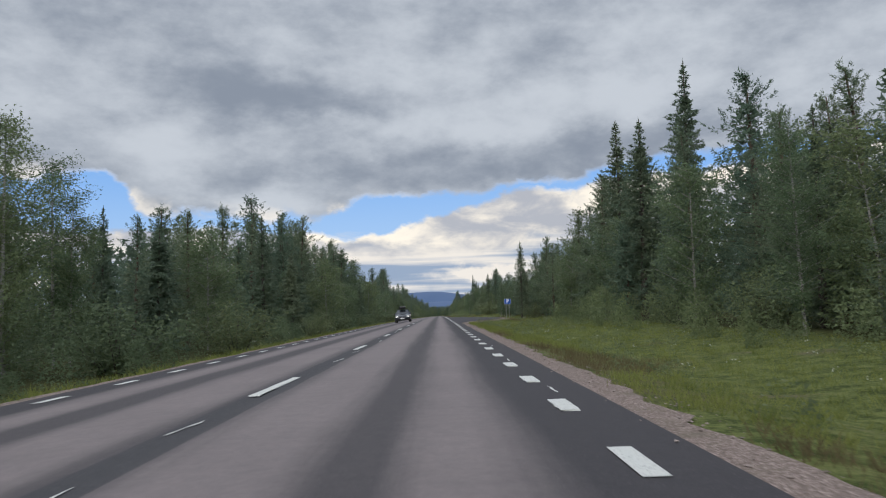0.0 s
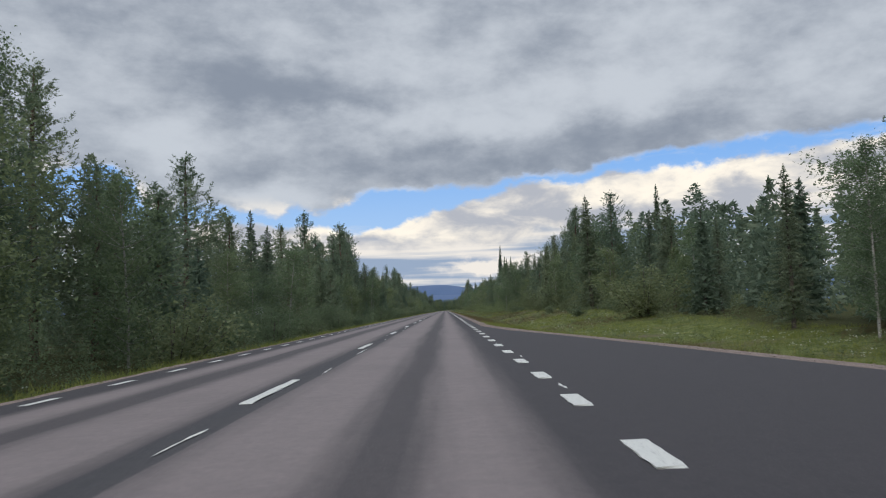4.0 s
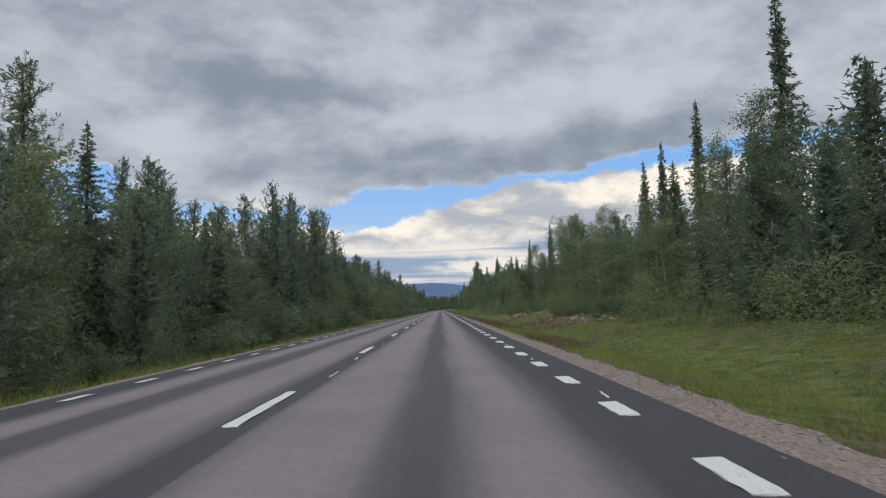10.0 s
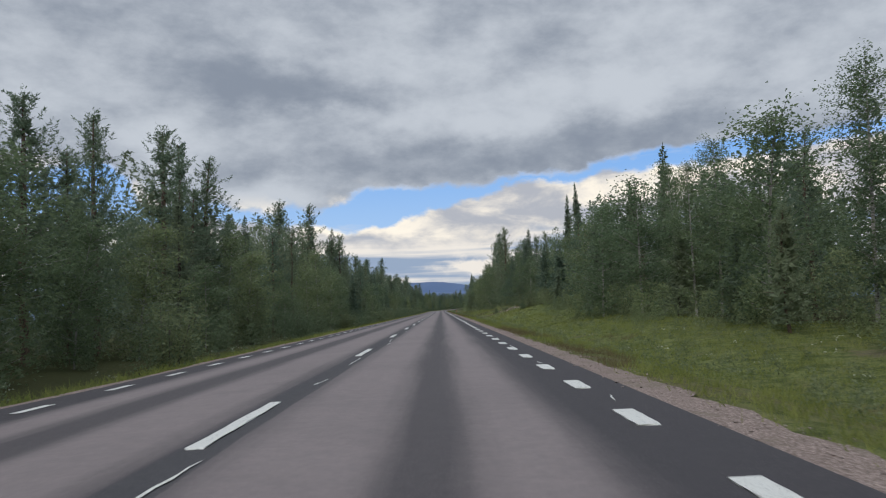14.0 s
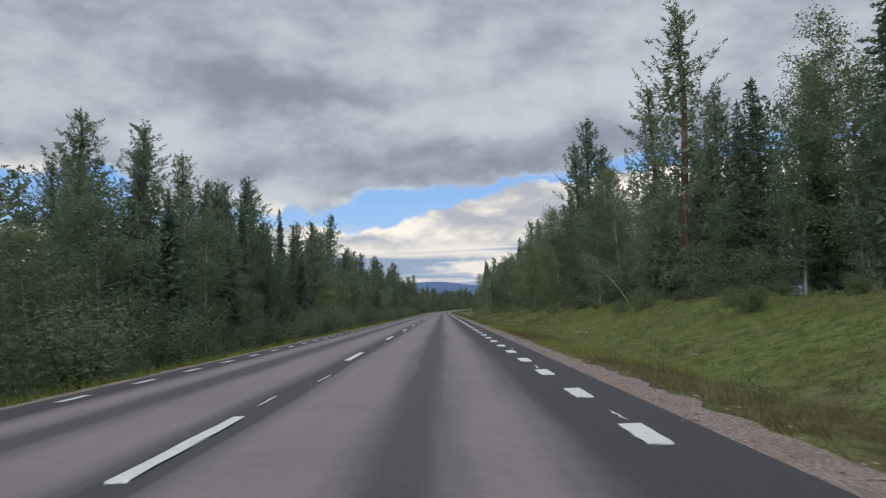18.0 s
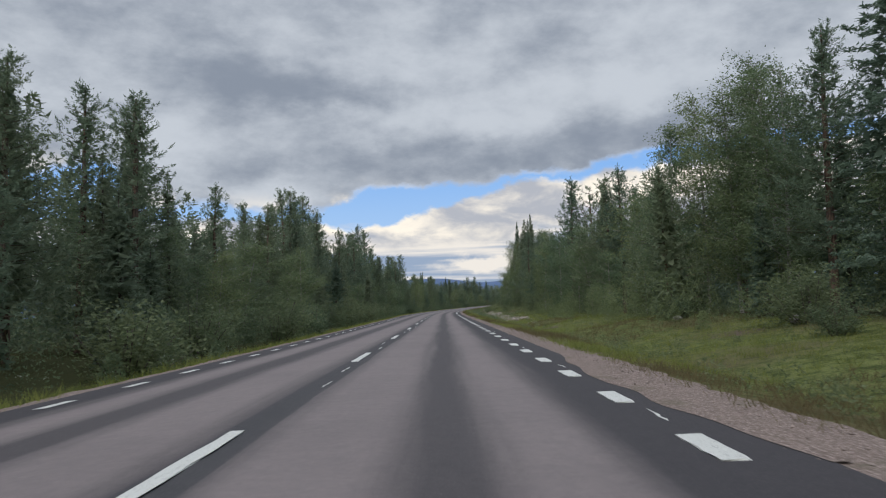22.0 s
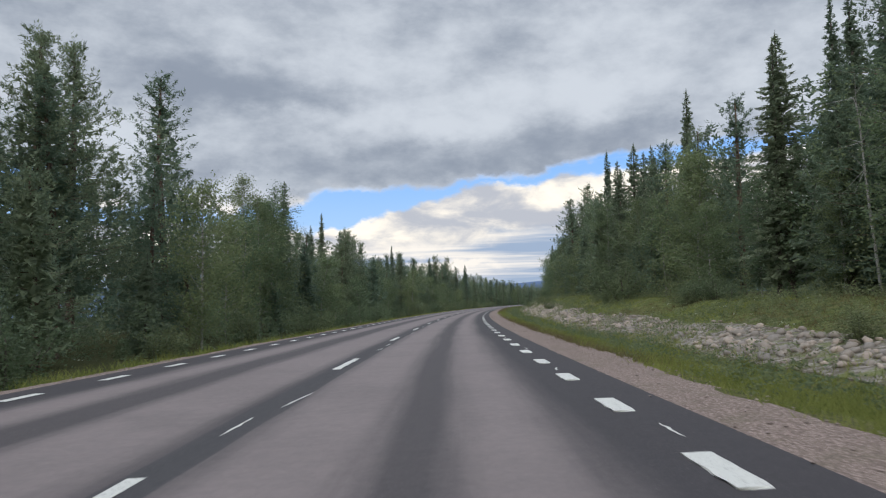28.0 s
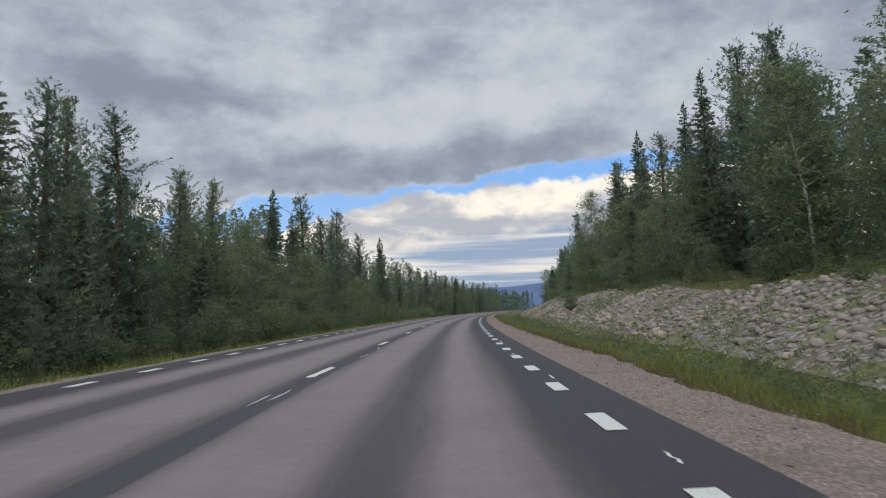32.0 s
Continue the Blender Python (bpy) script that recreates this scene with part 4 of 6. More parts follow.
def old_pine_shape(seed, h=11.0, spread=3.4):
    """An old pine with a bare trunk, crooked spreading limbs and thin tufts."""
    rs = np.random.RandomState(seed)
    wood = [stem([(0, 0, -0.4), (0.08, 0, h * 0.3), (-0.05, 0.06, h * 0.65), (0.05, 0, h * 0.97)], (0.17, 0.14, 0.10, 0.03))]
    P, A = [], []
    for b in range(46):
        f = 0.30 + 0.68 * b / 45
        a = b * 2.4 + rs.normal(0, 0.5)
        out = spread * (1.15 - f) ** 0.45 * rs.uniform(0.55, 1.1)
        at, way = np.array((0, 0, h * f)), np.array((math.cos(a), math.sin(a), rs.uniform(0.0, 0.35)))
        for k in range(4):
            to = at + way * out / 4
            wood.append(twig(at, to, 0.045 * (1 - 0.22 * k)))
            for side in range(3):
                tip = to + (way * 0.3 + rs.normal(0, 0.5, 3) + (0, 0, 0.2)) * out * 0.16
                wood.append(twig(to, tip, 0.014))
                if k > 0:
                    m = 12
                    off = rs.normal(0, 1, (m, 3))
                    off /= np.linalg.norm(off, axis=1, keepdims=True)
                    P.append(tip + off * rs.uniform(0.04, 0.17, (m, 1)))
                    A.append(off + (0, 0, 0.5))
            at, way = to, way + rs.normal(0, 0.22, 3) + (0, 0, 0.10)
    return wood, leaves(np.concatenate(P), 0.17, 0.045, np.concatenate(A), 0.0, rs, 0.5)


def make_kind(name, shape, seeds, bark, leaf, solid=True, **kw):
    """Mesh pairs (wood, crown) for one kind of tree."""
    out = []
    for sd in seeds:
        w, c = shape(sd, **kw)
        limbs = [split_quads(*x) for x in w[1:]]
        V, F = joined(limbs + [c])
        twigs = len(F) - len(c[1])
        leafy, soft = soften(V, F[twigs:], outward_of(V, 0.0, 0.0, 0.45))
        F = np.concatenate((F[:twigs], leafy))
        me = mesh_of(name + "_crown", V, F, (leaf, bark), None, False, soft)
        me.polygons.foreach_set("material_index", np.where(np.arange(len(F)) < len(F) - len(c[1]), 1, 0).astype("i4"))
        out.append((mesh_of(name + "_wood", *w[0], bark, None, True) if solid else None, me))
    return out


KINDS = {
    "s": ("spruce", make_kind("spruce", spruce_shape, (1, 2, 3, 4), SPRUCE_BARK, SPRUCE_LEAF), 15.0, ("trunk", "crown"), "dark green spruce with drooping boughs at the wood's edge"),
    "n": ("narrow_spruce", make_kind("narrow_spruce", spruce_shape, (5, 6, 7), SPRUCE_BARK, SPRUCE_LEAF, spread=1.3, low=0.08, dense=1.15), 15.0, ("trunk", "crown"), "tall narrow spire-like spruce with short boughs"),
    "p": ("pine", make_kind("pine", pine_shape, (11, 12, 13, 14), PINE_BARK, PINE_LEAF), 15.0, ("trunk", "crown"), "grey-green pine with reddish bark and tufted crown"),
    "y": ("bushy_pine", make_kind("bushy_pine", pine_shape, (15, 16, 17), PINE_BARK, PINE_LEAF, low=0.05, spread=2.75), 15.0, ("trunk", "crown"), "bushy pine branched almost to the ground"),
    "u": ("young_spruce", make_kind("young_spruce", spruce_shape, (51, 52, 53), SPRUCE_BARK, SPRUCE_LEAF, h=7.0, spread=1.45, low=0.05, dense=0.9, count=92), 7.0, ("trunk", "crown"), "young spruce with boughs down to the ground"),
    "z": ("young_pine", make_kind("young_pine", pine_shape, (54, 55), PINE_BARK, PINE_LEAF, h=7.0, spread=1.5, low=0.08, dense=0.9, count=62), 7.0, ("trunk", "crown"), "young grey-green pine at the wood's edge"),
    "v": ("young_birch", make_kind("young_birch", birch_shape, (56, 57, 58), BIRCH_BARK, BIRCH_LEAF, h=7.0, spread=2.0, low=0.06, dense=1.05), 7.0, ("trunk", "crown"), "young birch with light green leaves at the wood's edge"),
    "b": ("birch", make_kind("birch", birch_shape, (21, 22, 23, 24), BIRCH_BARK, BIRCH_LEAF), 12.0, ("trunk", "crown"), "slender birch with pale bark and light green leaves"),
    "o": ("old_pine", make_kind("old_pine", old_pine_shape, (61, 62), PINE_BARK, PINE_LEAF), 11.0, ("trunk", "crown"), "old pine with crooked spreading limbs and thin needles"),
    "w": ("willow_bush", make_kind("willow_bush", shrub_shape, (31, 32, 33), SPRUCE_BARK, WILLOW_LEAF), 2.6, ("stem", "foliage"), "low leafy willow bush beside the verge"),
}
GROUPS = {"s": "spruces", "n": "narrow spruces", "p": "pines", "y": "bushy pines", "u": "young spruces", "z": "young pines", "v": "young birches", "b": "birches", "o": "old pines", "w": "willow bushes"}
GROUPS = {k: v + " along the road" for k, v in GROUPS.items()}
tree_rs = random.Random(5)
made_count = {k: 0 for k in KINDS}


def tree(kind, s, across, h, wide=1.0):
    """One tree or bush of a kind, h metres high, standing beside the road."""
    name, meshes, full, parts, label = KINDS[kind]
    made_count[kind] += 1
    wood, crown = tree_rs.choice(meshes)
    x, y, z = (float(v) for v in ground_at(s, across))
    ob = new(name)
    k = h / full
    side = k * wide * (tree_rs.uniform(0.9, 1.12) if kind != "w" else tree_rs.uniform(0.9, 1.4))
    if h > full:
        side *= (full / h) ** 0.35
    ob.matrix_world = pose(x, y, z, tree_rs.gauss(0, 1.2), tree_rs.gauss(0, 1.2), tree_rs.uniform(0, 360)) @ Matrix.Diagonal((side, side, k, 1))
    for n, me in zip(parts, (wood, crown) if wood else (crown,)):
        c = new(n, me)
        c.parent = ob
    return tagged(ob, label, "bush" if kind == "w" else "tree", GROUPS[kind])


def leaning_birch(s, across, over, h, seed, leafy=160):
    """A slender pale trunk that leans over by so many metres."""
    rs = np.random.RandomState(seed)
    x, y, z = (float(v) for v in ground_at(s, across))
    ob = new("leaning_birch")
    ob.matrix_world = pose(x, y, z, 0, 0, -math.degrees(road_line(s)[3]))
    t = np.linspace(-0.05, 1, 9)
    path = np.stack((over * np.clip(t, 0, 1) ** 1.2, 0.12 * np.sin(5 * t), h * np.sin(np.clip(t, -0.05, 1) * 1.45) / math.sin(1.45)), 1)
    mesh_part("trunk", mesh_of("leaning_trunk", *stem(path, np.linspace(0.05, 0.014, 9), 7), BIRCH_BARK, None, True), ob, "thin pale trunk")
    parts, P = [], []
    for k in range(16):
        c = path[3 + k % 6]
        end = c + rs.normal(0, 0.5, 3) + (0, 0, 0.35)
        parts.append(split_quads(*twig(c, end, 0.012)))
        P.append(c + (end - c) * rs.uniform(0.3, 1.1, (leafy // 16, 1)) + rs.normal(0, 0.16, (leafy // 16, 3)))
    lv = leaves(np.concatenate(P), 0.11, 0.08, None, 0.3, rs)
    V, F = joined(parts + [lv])
    me = mesh_of("leaning_crown", V, F, (BIRCH_LEAF, BIRCH_BARK))
    me.polygons.foreach_set("material_index", np.where(np.arange(len(F)) < len(F) - len(lv[1]), 1, 0).astype("i4"))
    mesh_part("crown", me, ob)
    return tagged(ob, "slender leaning birch with a thin pale trunk and few leaves", "tree", "leaning birches")


MARKS = []


def stand(rows):
    """Trees of a stretch: kind, metres along, metres across, height of the top above the road."""
    for kind, s, across, top in rows:
        if kind == "p" and tree_rs.random() < 0.45:
            kind = "y"
        tree(kind, s, across, top - float(land(s, across)), {"p": 1.30, "y": 1.35, "s": 1.25, "n": 1.15, "b": 1.15}[kind])
        MARKS.append((s, across, top))


# the trees that stand out along the wood's edge
stand((
    ("b", 27.9, -13.5, 9.1), ("b", 34.3, -14.8, 8.8), ("b", 34.4, -14.1, 7.0), ("s", 41.8, -16.0, 7.3),
    ("p", 47.3, -14.8, 8.2), ("p", 49.3, -17.1, 7.8), ("p", 52.0, -14.6, 8.5), ("p", 74.6, -18.7, 12.2),
    ("p", 76.9, -16.5, 11.7), ("p", 84.0, -18.0, 14.6), ("p", 89.3, -16.5, 12.4), ("p", 94.5, -17.2, 14.2),
    ("p", 98.2, -15.1, 14.0), ("p", 100.6, -17.2, 13.3), ("p", 108.3, -17.6, 14.8), ("p", 110.1, -17.3, 13.4),
    ("p", 112.1, -14.8, 10.6), ("p", 124.7, -17.7, 13.0), ("p", 129.3, -17.0, 12.8), ("p", 132.6, -15.8, 12.9),
    ("p", 133.8, -14.6, 12.8), ("p", 140.1, -17.5, 15.2),
))
stand((
    ("p", 145.6, -18.2, 15.0), ("b", 146.8, -14.2, 11.8), ("p", 148.8, -17.5, 13.2), ("b", 149.4, -16.4, 12.7),
    ("p", 158.7, -17.9, 13.9), ("p", 164.8, -16.4, 9.5), ("p", 182.0, -18.4, 14.2), ("s", 198.8, -17.2, 11.7),
    ("s", 217.1, -15.3, 9.3), ("p", 220.8, -18.6, 12.8), ("p", 229.0, -17.1, 15.5), ("p", 231.2, -15.8, 12.4),
    ("p", 239.4, -16.6, 12.4), ("p", 248.8, -16.1, 14.4), ("p", 257.0, -16.1, 17.0), ("p", 260.5, -17.0, 13.8),
    ("p", 265.1, -18.3, 13.6), ("p", 268.8, -17.4, 17.2), ("p", 274.2, -18.4, 17.4), ("p", 280.5, -18.1, 17.8),
    ("p", 284.2, -17.3, 13.9), ("p", 285.5, -18.7, 16.7),
))
stand((
    ("b", 290.0, -13.2, 9.5), ("s", 307.3, -16.5, 8.4), ("p", 315.4, -15.7, 11.3), ("p", 316.0, -16.9, 11.7),
    ("p", 316.2, -18.0, 11.7), ("s", 318.7, -13.8, 11.1), ("p", 339.0, -18.1, 13.8), ("s", 345.3, -17.7, 12.1),
    ("p", 348.1, -15.1, 10.7), ("p", 351.3, -15.7, 10.8), ("p", 357.7, -17.7, 10.7), ("p", 360.1, -14.7, 9.5),
    ("p", 365.6, -18.2, 10.7), ("p", 378.7, -17.1, 13.1), ("p", 382.1, -14.7, 13.1), ("p", 387.9, -14.8, 12.4),
    ("p", 393.2, -15.8, 15.5), ("p", 397.8, -18.7, 17.7), ("p", 399.3, -17.0, 15.7), ("p", 404.1, -14.6, 15.0),
    ("p", 408.6, -15.3, 15.6), ("p", 416.9, -16.2, 13.7),
))
stand((
    ("p", 431.1, -18.5, 13.4), ("p", 434.5, -16.1, 15.3), ("p", 435.8, -18.3, 19.1), ("p", 443.9, -16.4, 13.1),
    ("s", 448.6, -15.7, 11.6), ("p", 457.5, -16.2, 11.4), ("p", 464.0, -16.0, 12.1), ("p", 473.8, -16.3, 13.7), ("p", 481.5, -17.5, 14.5),
    ("p", 481.6, -15.5, 13.2), ("s", 490.2, -14.8, 9.7), ("p", 521.2, -18.6, 15.6), ("p", 530.7, -16.7, 16.4),
    ("s", 546.9, -15.8, 14.7), ("p", 549.6, -14.6, 14.0), ("p", 551.4, -16.9, 13.3), ("p", 558.0, -17.1, 13.1),
    ("p", 559.1, -14.8, 10.9), ("p", 563.3, -17.2, 13.9), ("p", 582.9, -17.3, 9.2), ("p", 588.0, -18.5, 13.1),
    ("p", 589.0, -15.6, 11.2), ("p", 593.2, -16.4, 13.7),
))
stand((
    ("p", 601.1, -17.0, 13.2), ("p", 601.5, -15.8, 11.3), ("p", 606.6, -16.0, 12.2), ("p", 609.1, -16.1, 12.4),
    ("n", 609.5, -14.6, 10.7), ("p", 610.9, -17.7, 12.2), ("p", 618.6, -16.9, 14.6), ("p", 623.3, -17.6, 14.4),
    ("n", 630.4, -15.8, 13.0), ("n", 632.4, -17.9, 11.4), ("n", 633.8, -15.4, 11.6), ("p", 639.5, -16.0, 12.6),
    ("p", 647.4, -15.3, 13.6), ("p", 652.7, -15.9, 12.4), ("p", 658.5, -15.9, 13.4), ("p", 666.5, -18.0, 15.3),
    ("p", 670.8, -16.3, 14.9), ("p", 683.1, -18.1, 19.1), ("p", 683.2, -15.2, 13.1), ("p", 695.4, -15.3, 11.7),
    ("p", 696.1, -16.7, 13.2), ("p", 707.6, -17.9, 14.1),
))
stand((
    ("p", 708.5, -15.3, 13.8), ("p", 713.6, -18.0, 14.8), ("p", 724.9, -15.7, 11.2), ("p", 733.7, -15.7, 9.3),
    ("p", 742.2, -15.6, 12.0), ("p", 742.9, -17.8, 12.5), ("p", 746.8, -16.0, 12.6), ("p", 753.6, -16.3, 15.4),
    ("p", 756.5, -16.3, 15.9), ("p", 761.9, -16.2, 15.5), ("p", 772.6, -18.2, 13.3), ("p", 777.0, -18.6, 18.3),
    ("p", 777.1, -16.3, 15.8), ("p", 785.1, -18.5, 16.4), ("p", 787.7, -18.4, 14.8), ("p", 790.0, -15.4, 14.4),
    ("p", 807.3, -17.0, 13.1), ("p", 811.2, -15.7, 15.8), ("p", 820.4, -17.9, 16.8), ("p", 826.6, -18.3, 15.6),
    ("p", 832.4, -17.4, 19.6), ("p", 841.2, -18.4, 19.6),
))
stand((
    ("p", 853.9, -18.3, 16.2), ("p", 865.6, -18.3, 14.9), ("p", 867.0, -15.8, 12.2), ("p", 872.6, -17.3, 13.0),
    ("p", 874.3, -16.7, 15.6), ("p", 880.8, -16.2, 14.6), ("p", 887.8, -18.4, 16.3), ("p", 897.0, -17.1, 17.4),
    ("b", 903.4, -13.9, 11.5), ("b", 911.5, -14.7, 10.9), ("b", 917.1, -15.9, 11.6), ("n", 931.6, -15.2, 10.4),
    ("p", 936.7, -18.4, 10.6), ("n", 946.8, -17.8, 13.9), ("p", 949.2, -15.6, 10.4), ("p", 950.9, -15.6, 12.2),
    ("p", 954.0, -16.7, 12.1), ("p", 958.1, -16.3, 12.5), ("p", 962.3, -16.5, 12.2), ("p", 967.3, -14.5, 9.0),
    ("p", 971.4, -17.8, 12.1), ("s", 974.4, -15.6, 9.7),
))
stand((
    ("s", 976.5, -14.8, 9.1), ("p", 980.6, -15.8, 9.9), ("p", 986.1, -16.0, 10.9), ("s", 989.8, -16.2, 10.5),
    ("s", 997.1, -15.0, 11.6), ("n", 998.3, -17.0, 13.2), ("p", 1002.6, -16.1, 12.1), ("p", 1005.9, -17.0, 12.6),
    ("b", 1009.1, -15.8, 8.8), ("p", 1019.5, -16.1, 10.3), ("p", 1030.6, -17.9, 12.5), ("s", 1041.1, -16.1, 13.2),
    ("p", 1054.1, -16.3, 14.9), ("p", 1072.7, -16.1, 15.4), ("s", 1100.8, -15.6, 14.1),
))
stand((
    ("b", 23.8, 13.8, 7.0), ("p", 28.0, 18.4, 10.1), ("p", 28.7, 17.8, 9.2), ("p", 30.6, 16.5, 9.2),
    ("p", 35.3, 17.4, 12.0), ("s", 45.4, 17.5, 16.0), ("s", 51.3, 16.3, 13.9), ("s", 61.7, 17.4, 16.3),
    ("p", 66.4, 17.1, 12.8), ("p", 67.0, 19.3, 13.4), ("p", 77.1, 19.4, 14.5), ("p", 80.0, 17.3, 11.6),
    ("p", 82.2, 19.2, 12.5), ("p", 99.3, 17.4, 9.6), ("p", 103.3, 18.8, 10.1),
    ("p", 106.7, 19.2, 9.1), ("p", 109.3, 18.3, 11.6), ("s", 119.3, 15.3, 11.8), ("p", 117.4, 18.9, 10.7),
    ("p", 123.5, 18.6, 10.4), ("p", 133.3, 18.0, 7.9),
))
stand((
    ("p", 134.9, 16.1, 5.7), ("b", 136.2, 15.9, 6.9), ("b", 141.6, 13.9, 5.5), ("p", 143.5, 15.7, 6.1),
    ("b", 144.7, 17.0, 5.4), ("p", 146.3, 18.8, 6.6), ("s", 148.8, 14.9, 6.0), ("n", 180.4, 19.2, 10.3),
    ("p", 183.3, 16.3, 10.3), ("s", 185.0, 14.6, 10.2), ("p", 212.1, 19.0, 10.6), ("p", 213.8, 18.3, 13.2),
    ("p", 217.0, 19.0, 13.2), ("p", 223.0, 19.5, 12.6), ("p", 225.2, 18.9, 11.4), ("p", 227.4, 17.9, 11.1),
    ("p", 229.7, 15.7, 8.1), ("s", 249.8, 17.7, 10.1), ("p", 255.0, 17.2, 8.3), ("p", 255.8, 17.0, 9.7),
    ("s", 256.2, 16.0, 7.4), ("b", 258.1, 15.2, 7.8),
))
stand((
    ("b", 265.5, 14.5, 9.4), ("b", 266.0, 16.1, 7.9), ("p", 268.9, 18.7, 11.8), ("s", 270.6, 15.3, 7.9),
    ("b", 275.5, 14.5, 7.3), ("s", 294.5, 18.0, 10.8), ("n", 298.6, 16.9, 12.5), ("n", 299.5, 17.9, 12.9),
    ("b", 302.6, 17.6, 9.0), ("p", 306.8, 17.2, 10.9), ("b", 308.6, 16.6, 10.9), ("n", 312.6, 16.2, 16.6),
    ("n", 326.2, 18.4, 14.7), ("s", 326.4, 17.3, 10.6), ("b", 333.3, 15.5, 9.7), ("n", 338.4, 18.7, 16.1),
    ("b", 344.1, 17.3, 10.4), ("n", 349.8, 16.1, 11.1), ("n", 352.6, 15.9, 10.4), ("n", 352.6, 19.3, 14.5),
    ("b", 360.3, 15.4, 8.5), ("s", 361.2, 17.6, 9.3),
))
stand((
    ("b", 372.3, 16.5, 10.4), ("b", 373.8, 14.3, 9.8), ("p", 381.4, 16.5, 9.5), ("p", 383.4, 16.8, 10.8),
    ("s", 391.6, 17.4, 10.5), ("b", 395.3, 17.5, 12.2), ("b", 396.8, 14.6, 7.7), ("s", 398.1, 17.5, 11.0),
    ("n", 399.9, 16.7, 11.6), ("n", 413.4, 18.0, 10.4), ("b", 417.7, 17.1, 10.4), ("s", 421.9, 16.0, 8.1),
    ("b", 423.4, 14.9, 6.7), ("b", 428.0, 14.1, 7.4), ("s", 438.1, 18.7, 9.1), ("s", 443.9, 16.5, 10.5),
    ("n", 446.1, 18.8, 13.7), ("b", 447.6, 15.5, 9.0), ("b", 463.5, 15.2, 8.5), ("b", 465.0, 17.1, 10.2),
    ("b", 470.5, 16.6, 10.2), ("s", 479.6, 18.5, 12.9),
))
stand((
    ("n", 480.4, 16.5, 9.8), ("s", 483.8, 15.5, 9.5), ("n", 485.3, 17.5, 11.0), ("n", 511.4, 18.5, 15.2),
    ("n", 518.9, 18.3, 15.0), ("p", 542.5, 16.5, 12.2), ("s", 542.6, 15.3, 12.0), ("b", 543.1, 14.3, 9.7),
    ("b", 551.4, 16.5, 12.4), ("s", 560.3, 18.1, 15.0), ("s", 564.4, 15.6, 10.3), ("b", 572.1, 15.0, 9.6),
    ("s", 578.9, 15.7, 10.2), ("p", 587.8, 15.9, 18.5), ("p", 590.4, 19.0, 14.1), ("p", 592.1, 15.9, 14.8),
    ("b", 601.3, 15.3, 11.4), ("b", 602.7, 14.0, 10.4), ("p", 617.0, 17.8, 14.1), ("b", 623.4, 14.0, 11.3),
    ("p", 624.2, 18.0, 20.9), ("p", 624.3, 19.5, 17.8),
))
stand((
    ("p", 627.0, 17.1, 18.8), ("b", 642.0, 13.9, 10.9), ("b", 637.5, 15.5, 13.7), ("p", 632.0, 16.5, 12.6), ("s", 644.9, 17.9, 11.7), ("b", 647.7, 14.7, 11.1),
    ("b", 648.9, 16.3, 11.6), ("b", 657.5, 16.7, 13.5), ("s", 665.1, 17.7, 15.3), ("p", 670.3, 17.1, 15.5),
    ("s", 684.6, 16.6, 12.0), ("s", 690.9, 16.8, 14.7), ("p", 695.7, 17.0, 12.0), ("b", 698.6, 16.3, 11.6),
    ("b", 701.4, 16.5, 12.9), ("b", 706.5, 15.9, 12.6), ("b", 707.1, 14.3, 10.7), ("p", 724.1, 18.2, 10.1),
    ("p", 724.5, 17.8, 9.2), ("p", 727.7, 18.0, 10.4), ("p", 729.5, 16.9, 12.5), ("p", 730.6, 16.1, 11.9),
    ("b", 733.9, 16.5, 10.2), ("n", 747.4, 19.4, 13.5),
))
stand((
    ("p", 748.6, 16.0, 14.8), ("s", 754.1, 14.8, 9.3), ("b", 759.0, 14.2, 10.0), ("p", 763.9, 18.5, 12.1),
    ("b", 765.9, 15.8, 9.6), ("s", 767.4, 17.7, 10.3), ("b", 772.2, 16.6, 11.7), ("s", 776.3, 16.0, 11.4),
    ("n", 786.1, 16.6, 12.4), ("s", 788.6, 18.2, 13.1), ("n", 794.8, 17.1, 16.5), ("b", 797.9, 17.1, 11.8),
    ("p", 802.4, 17.0, 14.3), ("s", 809.0, 17.7, 17.0), ("s", 809.7, 16.8, 17.3), ("b", 811.3, 15.2, 13.6),
    ("n", 822.5, 16.9, 16.0), ("n", 838.8, 17.0, 19.8), ("n", 848.9, 16.6, 15.6), ("n", 875.3, 16.3, 12.2),
    ("n", 876.3, 18.8, 15.7), ("n", 878.1, 18.6, 13.9),
))
stand((
    ("n", 881.5, 16.3, 12.4), ("n", 898.6, 17.2, 15.0), ("s", 908.9, 16.7, 13.1), ("s", 910.3, 16.2, 14.0),
    ("s", 911.4, 15.3, 12.8), ("b", 914.2, 14.6, 10.4), ("n", 932.5, 17.9, 17.8), ("b", 936.9, 16.8, 13.2),
    ("s", 941.5, 16.8, 11.8), ("p", 945.2, 17.1, 12.9), ("p", 955.1, 15.6, 15.7), ("p", 955.7, 19.5, 16.0),
    ("p", 959.8, 19.2, 15.7), ("p", 962.2, 18.9, 18.6), ("p", 968.2, 18.0, 11.8), ("s", 969.2, 16.5, 10.5),
    ("p", 980.8, 18.4, 14.0), ("p", 991.6, 16.8, 13.3), ("b", 998.0, 15.7, 10.6), ("p", 1004.4, 17.6, 14.3),
    ("s", 1007.0, 15.3, 12.9), ("p", 1008.6, 17.4, 14.7),
))
stand((
    ("s", 1016.0, 16.7, 13.6), ("s", 1031.4, 17.2, 15.3), ("s", 1036.2, 16.4, 13.7), ("b", 1051.4, 15.9, 13.6),
    ("s", 1229.0, 18.5, 21.3),
))


